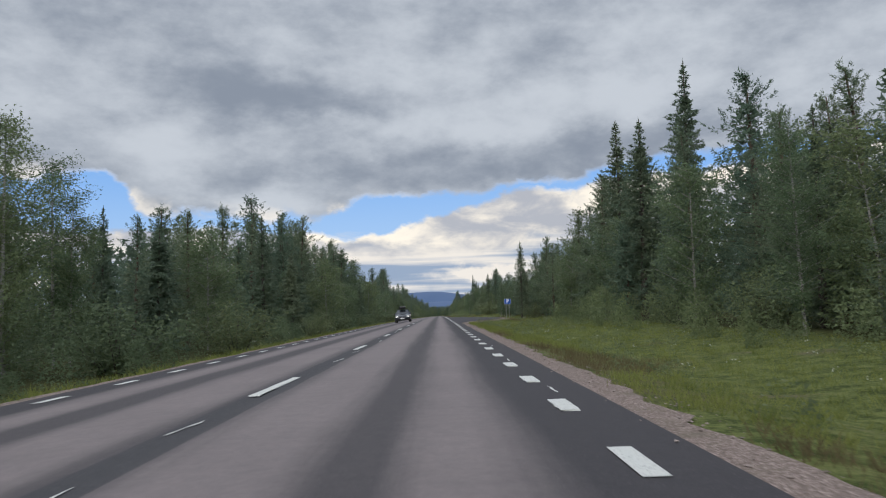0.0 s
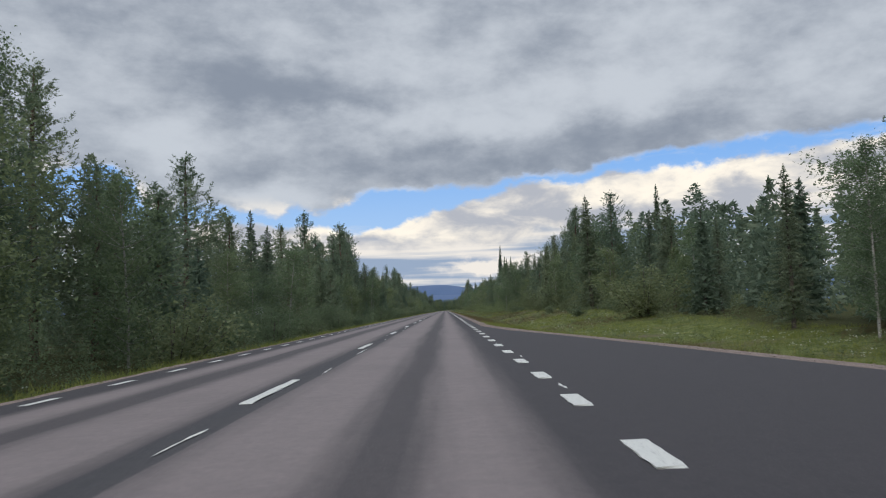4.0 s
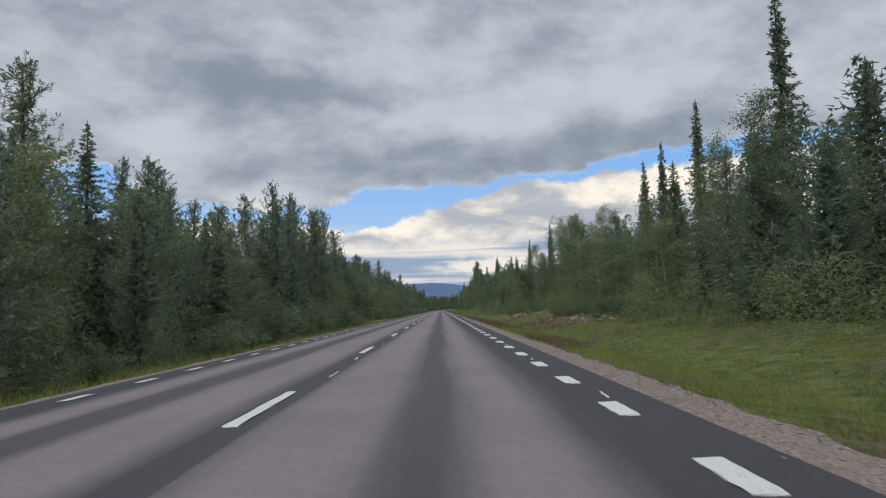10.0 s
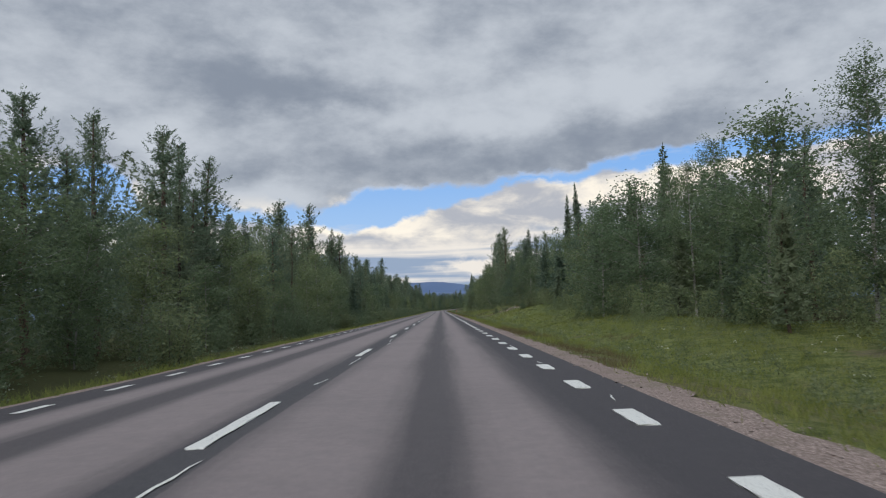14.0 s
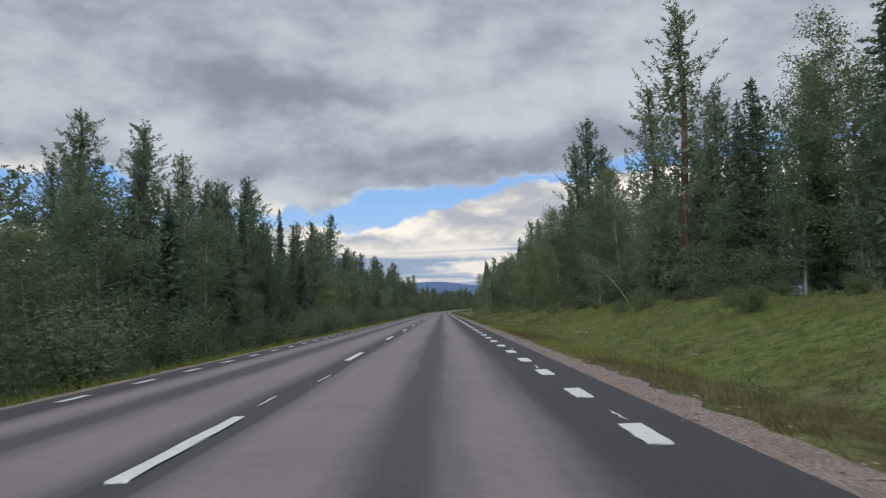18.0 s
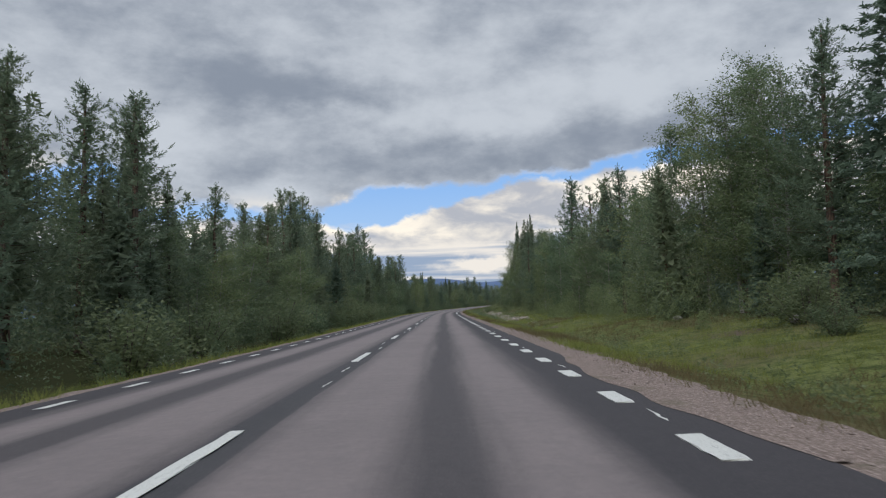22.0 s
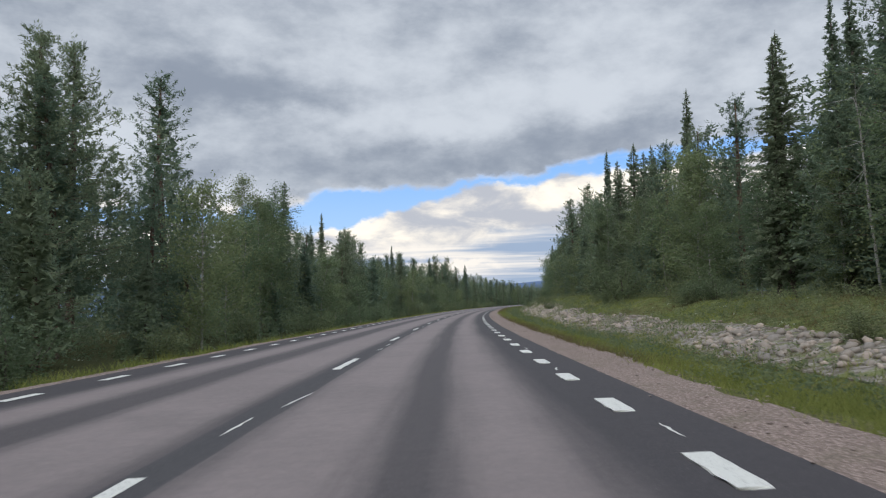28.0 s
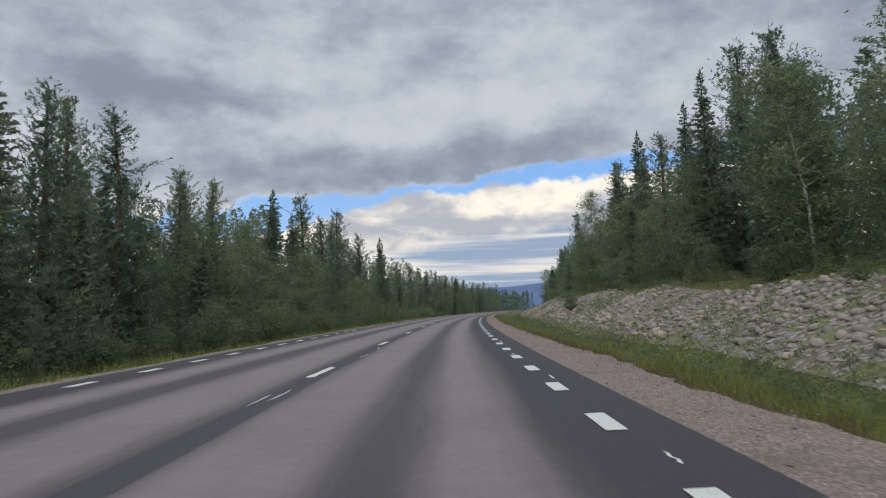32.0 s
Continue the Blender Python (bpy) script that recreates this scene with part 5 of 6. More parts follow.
def fill_woods():
    """Smaller trees and bushes that close the wood's edge down to the ground."""
    rs = random.Random(77)
    for side in (-1, 1):
        s = -15.0
        while s < 1190:
            gap = bump01(s, SIDE_R[0] - 12, SIDE_R[1], 3) if side > 0 else 0
            kind = rs.choice("vvvvuuz" if side < 0 else "vvvvuuuz")
            x = (rs.uniform(10.6, 14.2) if side < 0 else rs.uniform(14.2, 17.5) + 0.5 * float(layby_edge(s) - PAVE_R)) + gap * 6
            h = rs.uniform(4.6, 8.6) if kind == "v" else rs.uniform(3.6, 8.4)
            if side > 0 and (235 < s < 372 or 410 < s < 500 or 695 < s < 742):
                x -= 2.2
            tree(kind, s, side * x, h, 1.3)
            s += rs.uniform(4.6, 7.6) if s < 1050 else rs.uniform(7, 12)
        s = -15.0
        while s < 1120:
            gap = bump01(s, SIDE_R[0] - 12, SIDE_R[1], 3) if side > 0 else 0
            x = (rs.uniform(7.9, 10.6) if side < 0 else rs.uniform(13.0, 15.8) + 0.5 * float(layby_edge(s) - PAVE_R)) + gap * 6
            tree("w", s, side * x, rs.uniform(1.3, 3.6) * (1.0 if side < 0 else 0.8), 1.25)
            s += rs.uniform(8.0, 14.0) if side < 0 else rs.uniform(12.0, 26.0)

    # low growth on the bank before the trees
    for k in range(115):
        s = rs.choice((rs.uniform(515, 715), rs.uniform(780, 1070), rs.uniform(780, 1070), rs.uniform(170, 240), rs.uniform(340, 392)))
        tree("w", s, rs.uniform(11.0, 14.5) if s < 740 else rs.triangular(8.2, 15.5, 13.0), rs.uniform(0.45, 1.2), 1.4)


fill_woods()


def skyline(s, side):
    """The usual height of the treetops along one side."""
    rows = np.array([r for r in MARKS if r[1] * side > 0])
    w = np.exp(-0.5 * ((np.asarray(s)[:, None] - rows[:, 0]) / 9.0) ** 2) + 1e-6
    return (w * rows[:, 2]).sum(1) / w.sum(1)


def build_backwoods(name, side, near, far, count, m, tall, size, seed):
    """The wood behind the first trees, as one mass of many small crowns."""
    rs = np.random.RandomState(seed)
    s = rs.uniform(-60, 1430, count)
    a = side * rs.uniform(near, far, count)
    h = skyline(s, side) * rs.uniform(tall[0], tall[1], count)
    x, y, z = ground_at(s, a)
    t = rs.uniform(0.03, 1.0, (count, m))
    wide = rs.uniform(1.5, 2.5, (count, 1))
    r = (1 - t) ** 0.6 * rs.uniform(0.25, 1.0, (count, m)) * wide + 0.05
    ang = rs.uniform(0, 6.283, (count, m))
    P = np.stack((x[:, None] + r * np.cos(ang), y[:, None] + r * np.sin(ang), z[:, None] + t * h[:, None]), -1).reshape(-1, 3)
    A = np.stack((np.cos(ang), np.sin(ang), -0.5 + 0.8 * t), -1).reshape(-1, 3)
    V, F = leaves(P, size, size * 0.5, A, 0.2, rs, 0.55)
    F, soft = soften(V, F, outward_of(V, np.repeat(x, 3 * m), np.repeat(y, 3 * m), 0.45))
    ob = new(name, mesh_of(name, V, F, SPRUCE_LEAF, None, False, soft))
    return tagged(ob, "dense dark coniferous wood behind the first trees", "woods", kind="stuff")


build_backwoods("woods_left", -1, 22.0, 56.0, 2000, 120, (0.62, 0.90), 0.85, 10)
build_backwoods("woods_right", 1, 24.0, 58.0, 2000, 120, (0.62, 0.90), 0.85, 11)


def build_thicket(name, side, per, m, seed, leaf, label, low, high, size, back=12.5):
    """Close-set trees of lesser height among the tall ones, as one mass."""
    rs = np.random.RandomState(seed)
    n = 178 * per
    s = rs.uniform(-15, 1300, n)
    a = rs.uniform(back if side < 0 else back + 2.5, 22.0, n) * side
    if side > 0:
        a = a + 0.5 * (layby_edge(s) - PAVE_R)
    h = (skyline(s, side) - land(s, a)) * rs.uniform(low, high, n) * np.interp(np.abs(a), (12, 17), (0.72, 1.0))
    x, y, z = ground_at(s, a)
    t = rs.uniform(0.02, 1.0, (n, m)) ** 0.9
    wide = (0.18 * h + rs.uniform(0.1, 0.7, n))[:, None]
    ang = rs.uniform(0, 6.283, (n, m))
    lobes = 1 + 0.25 * np.sin(3 * ang + 9 * t + rs.uniform(0, 6.28, (n, 1)))
    r = ((1 - t) ** 0.58 * rs.uniform(0.3, 1.0, (n, m)) * wide + 0.05) * lobes
    P = np.stack((x[:, None] + r * np.cos(ang), y[:, None] + r * np.sin(ang), z[:, None] + t * h[:, None]), -1).reshape(-1, 3)
    A = np.stack((np.cos(ang), np.sin(ang), -0.5 + 1.0 * t), -1).reshape(-1, 3)
    V, F = leaves(P, size, size * 0.46, A, 0.15, rs, 0.6)
    F, soft = soften(V, F, outward_of(V, np.repeat(x, 3 * m), np.repeat(y, 3 * m), 0.45))
    return tagged(new(name, mesh_of(name, V, F, leaf, None, False, soft)), label, "woods", kind="stuff")


def infill():
    """Further conifers between the marked ones, a little lower than these."""
    rs = random.Random(91)
    for side in (-1, 1):
        s = -8.0
        while s < 1260:
            x = rs.uniform(13.8, 17.0) if side < 0 else rs.uniform(16.0, 18.5) + 0.5 * float(layby_edge(s) - PAVE_R)
            if side < 0 or not SIDE_R[0] - 26 < s < SIDE_R[1]:
                top = float(skyline(np.array([s]), side)[0])
                tree(rs.choice("ssyyyp"), s, side * x, (top - float(land(s, side * x))) * (rs.uniform(0.62, 0.90) + (0.12 if side > 0 and s > 780 else 0.0)), rs.uniform(1.2, 1.5))
            s += rs.uniform(6.5, 12.0)


infill()
build_thicket("thicket_left", -1, 6, 430, 14, SPRUCE_LEAF, "dense spruce and pine thicket between the taller trees", 0.58, 0.93, 0.38, 15.5)
build_thicket("thicket_right", 1, 5, 430, 15, SPRUCE_LEAF, "dense spruce and pine thicket between the taller trees", 0.60, 0.95, 0.38, 15.5)
build_thicket("leafy_thicket_left", -1, 2, 950, 16, BIRCH_LEAF, "leafy birch thicket between the conifers", 0.36, 0.74, 0.17)
build_thicket("leafy_thicket_right", 1, 2, 950, 17, BIRCH_LEAF, "leafy birch thicket between the conifers", 0.40, 0.80, 0.17)
stand((("b", 569.9, 16.0, 11.2), ("s", 567.0, 15.6, 10.9), ("b", 573.0, 16.4, 9.9), ("b", 265.2, 15.5, 9.9), ("b", 269.0, 16.5, 9.9), ("p", 1004.6, -13.6, 11.2), ("p", 1012.0, -13.4, 9.8),
       ("b", 907.5, -13.0, 11.4), ("b", 904.0, -12.8, 10.4), ("s", 912.0, -13.4, 12.3), ("b", 697.4, 16.0, 11.4), ("b", 702.4, 16.0, 11.5)))


def build_growth(name, s, a, tall, m, wide, size, leaf, label, seed, category="undergrowth"):
    """Many small leafy clumps on the ground, as one mass."""
    rs = np.random.RandomState(seed)
    n = len(s)
    h = rs.uniform(tall[0], tall[1], n)
    x, y, z = ground_at(s, a)
    t = rs.uniform(0.05, 1.0, (n, m))
    ang = rs.uniform(0, 6.283, (n, m))
    r = np.sqrt(rs.uniform(0, 1, (n, m))) * wide * h[:, None] * (1.05 - 0.75 * t ** 2)
    P = np.stack((x[:, None] + r * np.cos(ang), y[:, None] + r * np.sin(ang), z[:, None] + t * h[:, None]), -1).reshape(-1, 3)
    A = np.stack((np.cos(ang), np.sin(ang), 0.3 + 0.0 * t), -1).reshape(-1, 3)
    V, F = leaves(P, size, size * 0.6, A, 0.0, rs, 0.9)
    F, soft = soften(V, F, outward_of(V, np.repeat(x, 3 * m), np.repeat(y, 3 * m), 0.6))
    return tagged(new(name, mesh_of(name, V, F, leaf, None, False, soft)), label, category, kind="stuff")


def scatter(n, side, lo, hi, s0, s1, seed):
    rs = np.random.RandomState(seed)
    s, a = rs.uniform(s0, s1, n), side * rs.uniform(lo, hi, n)
    shift = layby_edge(s) - PAVE_R if side > 0 else 0
    keep = (np.abs(s + 5 - sum(SIDE_R) / 2) > 14) if side > 0 else (np.abs(s - 412) > 9)
    return s[keep], (a + shift)[keep]


build_growth("undergrowth_left", *scatter(820, -1, 7.4, 12.0, -10, 1120, 41), (0.7, 3.0), 470, 0.42, 0.088, WILLOW_LEAF, "leafy birch and willow undergrowth along the ditch", 42)
build_growth("front_growth_right", *(np.concatenate(v) for v in zip(scatter(70, 1, 11.0, 14.0, -5, 62, 54), scatter(300, 1, 10.8, 14.2, 235, 500, 55), scatter(60, 1, 10.8, 14.0, 692, 745, 56))), (0.6, 2.4), 380, 0.42, 0.088, BIRCH_LEAF, "young birches and willows crowding the verge", 57)
build_growth("undergrowth_right", *scatter(480, 1, 13.0, 16.0, -10, 1120, 43), (0.7, 2.4), 380, 0.42, 0.088, WILLOW_LEAF, "leafy birch and willow undergrowth before the trees", 44)
stand((("s", 906.3, 17.5, 13.0), ("p", 903.3, 17.0, 12.6), ("p", 910.0, 18.2, 12.8), ("s", 965.5, 17.5, 11.9), ("p", 937.8, 18.0, 12.3), ("s", 874.1, 17.0, 11.6)))

for s, across, h in ((391.0, 10.4, 1.5), (393.5, 11.2, 2.4), (386.0, 9.6, 0.7), (528.0, 9.4, 0.7), (533.0, 9.9, 0.6)):
    tree("w", s, across, h, 1.1)
for s, across, top in ((87.2, 17.5, 8.9), (958.0, 17.0, 13.5), (745.0, 17.5, 13.0)):
    tree("o", s, across, top - float(land(s, across)))
for k, (s, across, over, h) in enumerate(((252.6, -10.5, 0.3, 4.6), (590.8, 13.3, -3.0, 2.7), (684.3, 14.6, -0.7, 5.6), (263.4, 13.6, -0.6, 5.0), (871.0, 15.0, -0.5, 6.0))):
    leaning_birch(s, across, over, h, 70 + k)
rs = random.Random(33)
for k in range(22):
    s = 868 + 7.0 * k + rs.uniform(-2, 2)
    tree(rs.choice("vvb"), s, rs.uniform(14.6, 16.0), rs.uniform(4.5, 8.5), 1.25)
stand((("p", 122.3, 19.0, 10.5), ("s", 120.0, 19.5, 11.0), ("b", 123.4, 20.5, 10.3), ("p", 129.5, 20.5, 9.7), ("b", 134.3, 21.0, 8.9)))

# ---- verges ----
def build_grass(name, label, s, a, length, width, mat, blades, seed, bend=0.55):
    """Blades of grass in tufts on the ground at (s, a)."""
    rs = np.random.RandomState(seed)
    s, a = np.repeat(s, blades), np.repeat(a, blades)
    s, a = s + rs.normal(0, 0.10, s.size), a + rs.normal(0, 0.10, a.size)
    x, y, z = ground_at(s, a)
    P = np.stack((x, y, z - 0.02), 1)
    n = len(P)
    d = rs.normal(0, bend, (n, 3))
    d[:, 2] = 1.0
    d /= np.linalg.norm(d, axis=1, keepdims=True)
    q = np.cross(d, rs.normal(0, 1, (n, 3)))
    q /= np.linalg.norm(q, axis=1, keepdims=True) + 1e-9
    L = (length * rs.uniform(0.5, 1.5, n))[:, None]
    V = np.stack((P - q * width, P + q * width, P + d * L), 1).reshape(-1, 3)
    F, soft = soften(V, np.arange(3 * n).reshape(n, 3), np.repeat(((0.0, -0.25, 0.95),), 3 * n, 0), 0.7)
    ob = new(name, mesh_of(name, V, F, mat, None, False, soft))
    return tagged(ob, label, "grass", kind="stuff")


def verge_points(n, side, inner, outer, seed, s0=0.0, s1=1080.0):
    rs = np.random.RandomState(seed)
    s = rs.uniform(s0, s1, n)
    a = inner + (outer - inner) * rs.uniform(0, 1, n) ** 1.25
    if side > 0:
        a = a + (layby_edge(s) - PAVE_R) + 0.55 * np.interp(s, (62, 72, 150, 165), (0, 1, 1, 0)) + 0.42 * np.interp(s, (790, 890), (0, 1))
        keep = (s < SIDE_R[0] - 4) | (s > SIDE_R[1] + 4)
    else:
        a = a + wide_left(s)
        keep = (s < 405.5) | (s > 411.5)
    return s[keep], side * a[keep]


def rubble_zone(s, a):
    """How stony the bank beside the bend is, 0 to 1."""
    lo = 8.2 + 0.5 * lump(s, 0, 4.0, 61)
    hi = np.interp(s, (742, 800, 880, 940, 1000, 1060), (9.6, 10.2, 10.6, 11.4, 12.8, 13.2)) + 0.9 * lump(s, 0, 5.0, 62)
    bare = np.clip(0.55 + 2.2 * (lump(s, a, 1.5, 66) + 0.2), 0.08, 1)
    return bare * bump01(s, 740, 1075, 6) * np.clip((a - lo) / 0.5, 0, 1) * np.clip((hi - a) / 0.7, 0, 1)


s, a = verge_points(72000, 1, 4.84, 14.2, 1)
dry = lump(s, a, 5.0, 51) + 0.5 * lump(s, a, 1.6, 52) + 1.6 * dryness(s) + 0.14 + 0.34 * np.clip((7.2 - a + layby_edge(s) - PAVE_R) / 2.0, 0, 1) > 0.74
stony = np.random.RandomState(4).uniform(0, 1, s.size) < np.maximum(rubble_zone(s, a) * 0.93, bare_at(s, a) * 0.95)
build_grass("verge_grass", "rough green grass on the verge", s[~dry & ~stony], a[~dry & ~stony], 0.17, 0.0065, GRASS_LEAF, 13, 2)
build_grass("dry_verge_grass", "brownish dry grass and sorrel on the verge", s[dry & ~stony], a[dry & ~stony], 0.20, 0.006, DRY_LEAF, 11, 3)
s, a = verge_points(17000, -1, 5.0, 9.2, 5)
build_grass("ditch_grass", "rank green grass along the ditch", s, a, 0.26, 0.009, GRASS_LEAF, 9, 6)
rs = np.random.RandomState(8)
s = rs.uniform(745, 1078, 17000)
a = rs.normal(7.15, 0.75, s.size) + 0.35 * lump(s, 0, 2.5, 68) - 0.6 * np.interp(s, (745, 860), (1, 0))
keep = a > 5.6
build_grass("bank_grass", "lush strip of grass and herbs below the stones", s[keep], a[keep], 0.24, 0.009, GRASS_LEAF, 10, 7, 0.7)


# broad-leaved herbs, thickest on the bank above the stones
s, a = scatter(8200, 1, 5.5, 14.0, 0, 1080, 45)
patchy = lump(s, a, 2.2, 46) > -0.05
build_growth("verge_herbs", s[patchy], a[patchy], (0.16, 0.50), 40, 0.70, 0.062, WILLOW_LEAF, "patches of leafy herbs in the verge grass", 47, "herbs")
s = rs.uniform(745, 1078, 2400)
a = np.maximum(rs.normal(7.45, 0.5, s.size), 6.3)
build_growth("strip_herbs", s, a, (0.18, 0.45), 34, 0.7, 0.065, WILLOW_LEAF, "leafy herbs in the grass strip below the stones", 53, "herbs")
s, a = scatter(4200, 1, 8.6, 15.0, 745, 1078, 48)
patchy = (lump(s, a, 1.8, 49) > -0.1) & (rubble_zone(s, a) < 0.75)
build_growth("bank_herbs", s[patchy], a[patchy], (0.16, 0.6), 44, 0.8, 0.07, WILLOW_LEAF, "leafy herbs and seedlings on the bank", 50, "herbs")


def build_flowers(name, label, s, a, seed):
    rs = np.random.RandomState(seed)
    x, y, z = ground_at(s, a)
    P = np.stack((x, y, z + rs.uniform(0.25, 0.55, s.size)), 1)
    P = np.repeat(P, 5, 0) + rs.normal(0, 0.07, (5 * s.size, 3)) * (1, 1, 0.3)
    V, F = leaves(P, 0.032, 0.03, np.repeat(((0, 0, 0.0),), len(P), 0), 0, rs)
    return tagged(new(name, mesh_of(name, V, F, FLOWER)), label, "flowers", kind="stuff")


s, a = verge_points(1500, 1, 5.4, 12.5, 9)
cluster = lump(s, a, 6.0, 71) > 0.05
s1, a1 = verge_points(170, 1, 6.2, 9.0, 10, 112, 160)
build_flowers("white_flowers", "scattered white umbels in the verge", np.concatenate((s[cluster], s1)), np.concatenate((a[cluster], a1)), 11)
s, a = verge_points(420, -1, 5.6, 8.6, 12)
build_flowers("ditch_flowers", "white umbels along the ditch", s, a, 13)


# ---- stones ----
def stone_shape(seed, fine=2):
    rs = np.random.RandomState(seed)
    bm = bmesh.new()
    bmesh.ops.create_icosphere(bm, subdivisions=fine, radius=0.5)
    for v in bm.verts:
        v.co *= 1 + 0.55 * noise.noise(v.co * 2.4 + Vector((seed * 3.7, 0, 0))) + rs.uniform(-0.04, 0.04)
        v.co.z *= 0.62
        v.co.x *= 1.15
    V = np.array([v.co[:] for v in bm.verts])
    F = np.array([[v.index for v in f.verts] for f in bm.faces])
    bm.free()
    return V, F


def stone_material():
    m = Nodes("bank_stone", 0.88)
    tone = m.mix(m.noise(0.6, 4), (0.22, 0.196, 0.176, 1), (0.37, 0.328, 0.298, 1))
    tone2 = m.mix(m.island(), (0.62, 0.64, 0.64, 1), (1.22, 1.14, 1.06, 1))
    col = m.mix(1.0, tone, tone2, "MULTIPLY")
    col = m.mix(m.ramp(m.noise(2.2, 5, 0.65), 0.52, 0.72, 0.0, 0.5), col, (0.16, 0.15, 0.12, 1))
    m.colour(col)
    return m.bump(m.noise(9, 5, 0.7), 0.5, 0.03).mat


BANK_STONE = stone_material()
bank = tagged(new("rubble_bank"), "bank of grey rubble stones beside the bend", "stone bank", kind="structure")
rock_shapes = [stone_shape(k) for k in range(6)]
small_rocks = [stone_shape(k, 1) for k in range(6)]
rock_meshes = [mesh_of("stone", V, F, BANK_STONE, None, True) for V, F in rock_shapes]


def build_rubble():
    rs = np.random.RandomState(15)
    s = rs.uniform(734, 1078, 46000)
    a = rs.uniform(7.2, 14.6, s.size)
    keep = rs.uniform(0, 1, s.size) < rubble_zone(s, a) * 0.95
    s, a = s[keep], a[keep]
    size = 0.105 + 0.20 * rs.uniform(0, 1, s.size) ** 2.6
    # keep stones from lying in one another
    cell, taken = {}, []
    for i in np.argsort(-size):
        ci, cj = int(s[i] / 0.6), int(a[i] / 0.6)
        near = [k for di in (-1, 0, 1) for dj in (-1, 0, 1) for k in cell.get((ci + di, cj + dj), ())]
        if all((s[i] - s[k]) ** 2 + (a[i] - a[k]) ** 2 > (0.40 * (size[i] + size[k])) ** 2 for k in near):
            cell.setdefault((ci, cj), []).append(i)
            taken.append(i)
    taken = np.array(taken)
    x, y, z = ground_at(s[taken], a[taken])
    nearest = [n for n, i in enumerate(taken) if 912 < s[i] < 968 and size[i] > 0.19][:300]
    chosen = set(nearest)
    Vs, Fs, k = [], [], 0
    for n, i in enumerate(taken):
        turn = Euler((rs.normal(0, 0.3), rs.normal(0, 0.3), rs.uniform(0, 6.28)))
        spot = Vector((x[n], y[n], z[n] + 0.03 + 0.12 * size[i]))
        if n in chosen:
            ob = new("stone", rock_meshes[n % 6])
            ob.parent = bank
            ob.matrix_world = Matrix.LocRotScale(spot, turn, Vector((size[i],) * 3))
            continue
        V, F = (rock_shapes if a[i] < 9.6 and size[i] > 0.19 else small_rocks)[n % 6]
        R = np.array(turn.to_matrix()) * size[i]
        Vs.append(V @ R.T + np.array(spot))
        Fs.append(F + k)
        k += len(V)
    ob = mesh_part("rubble", mesh_of("rubble", np.concatenate(Vs), np.concatenate(Fs), BANK_STONE, None, True), bank, "smaller rubble stones")
    tagged(ob, kind="stuff")


build_rubble()


def build_scar_stones():
    """Stones that lie loose on the bare soil of the bank."""
    rs = np.random.RandomState(83)
    Vs, Fs, k = [], [], 0
    for s0, a0, ls, la in BARE:
        n = int(16 * ls * la)
        s, a = rs.normal(s0, ls * 0.7, n), rs.normal(a0, la * 0.7, n)
        x, y, z = ground_at(s, a)
        for i in range(n):
            V, F = small_rocks[i % 6]
            size = 0.07 + 0.25 * rs.uniform() ** 4
            R = np.array(Euler((rs.normal(0, 0.3), rs.normal(0, 0.3), rs.uniform(0, 6.28))).to_matrix()) * size
            Vs.append(V @ R.T + (x[i], y[i], z[i] + 0.1 * size))
            Fs.append(F + k)
            k += len(V)
    ob = new("loose_stones", mesh_of("loose_stones", np.concatenate(Vs), np.concatenate(Fs), BANK_STONE, None, True))
    return tagged(ob, "pale loose stones on bare soil of the bank", "stones", kind="stuff")


build_scar_stones()


def build_bed():
    """Stony soil between the rubble."""
    m = Nodes("stony_soil", 0.95)
    n = m.noise(1.6, 5, 0.65)
    cell = m.nt.nodes.new("ShaderNodeTexVoronoi")
    cell.inputs["Scale"].default_value = 5.5
    m.put(m.tc.outputs["Object"], cell.inputs["Vector"])
    sep = m.nt.nodes.new("ShaderNodeSeparateXYZ")
    m.put(cell.outputs["Color"], sep.inputs[0])
    col = m.mix(sep.outputs[0], (0.19, 0.168, 0.150, 1), (0.33, 0.292, 0.264, 1))
    col = m.mix(m.ramp(cell.outputs["Distance"], 0.38, 0.62), col, (0.13, 0.115, 0.085, 1))
    m.colour(m.mix(m.ramp(n, 0.50, 0.60, 0.0, 0.9), col, m.mix(m.noise(7, 4), (0.10, 0.125, 0.04, 1), (0.19, 0.20, 0.075, 1))))
    m.bump(m.calc("SUBTRACT", m.noise(18, 4, 0.7), m.calc("MULTIPLY", cell.outputs["Distance"], 2.2)), 0.8, 0.05)
    s = np.arange(737, 1076, 1.0)
    lo = 8.1 + 0.4 * lump(s, 0, 4.0, 61)
    hi = np.interp(s, (742, 800, 880, 940, 1000, 1060), (9.4, 10.0, 10.4, 11.2, 12.5, 13.0)) + 0.9 * lump(s, 0, 5.0, 62)
    me = ribbon("stony_soil", s, lo, hi, 0.03, m.mat, 9, land, 0.1)
    return tagged(new("stony_soil", me), "bare stony soil on the bank", "soil", kind="structure")


build_bed()


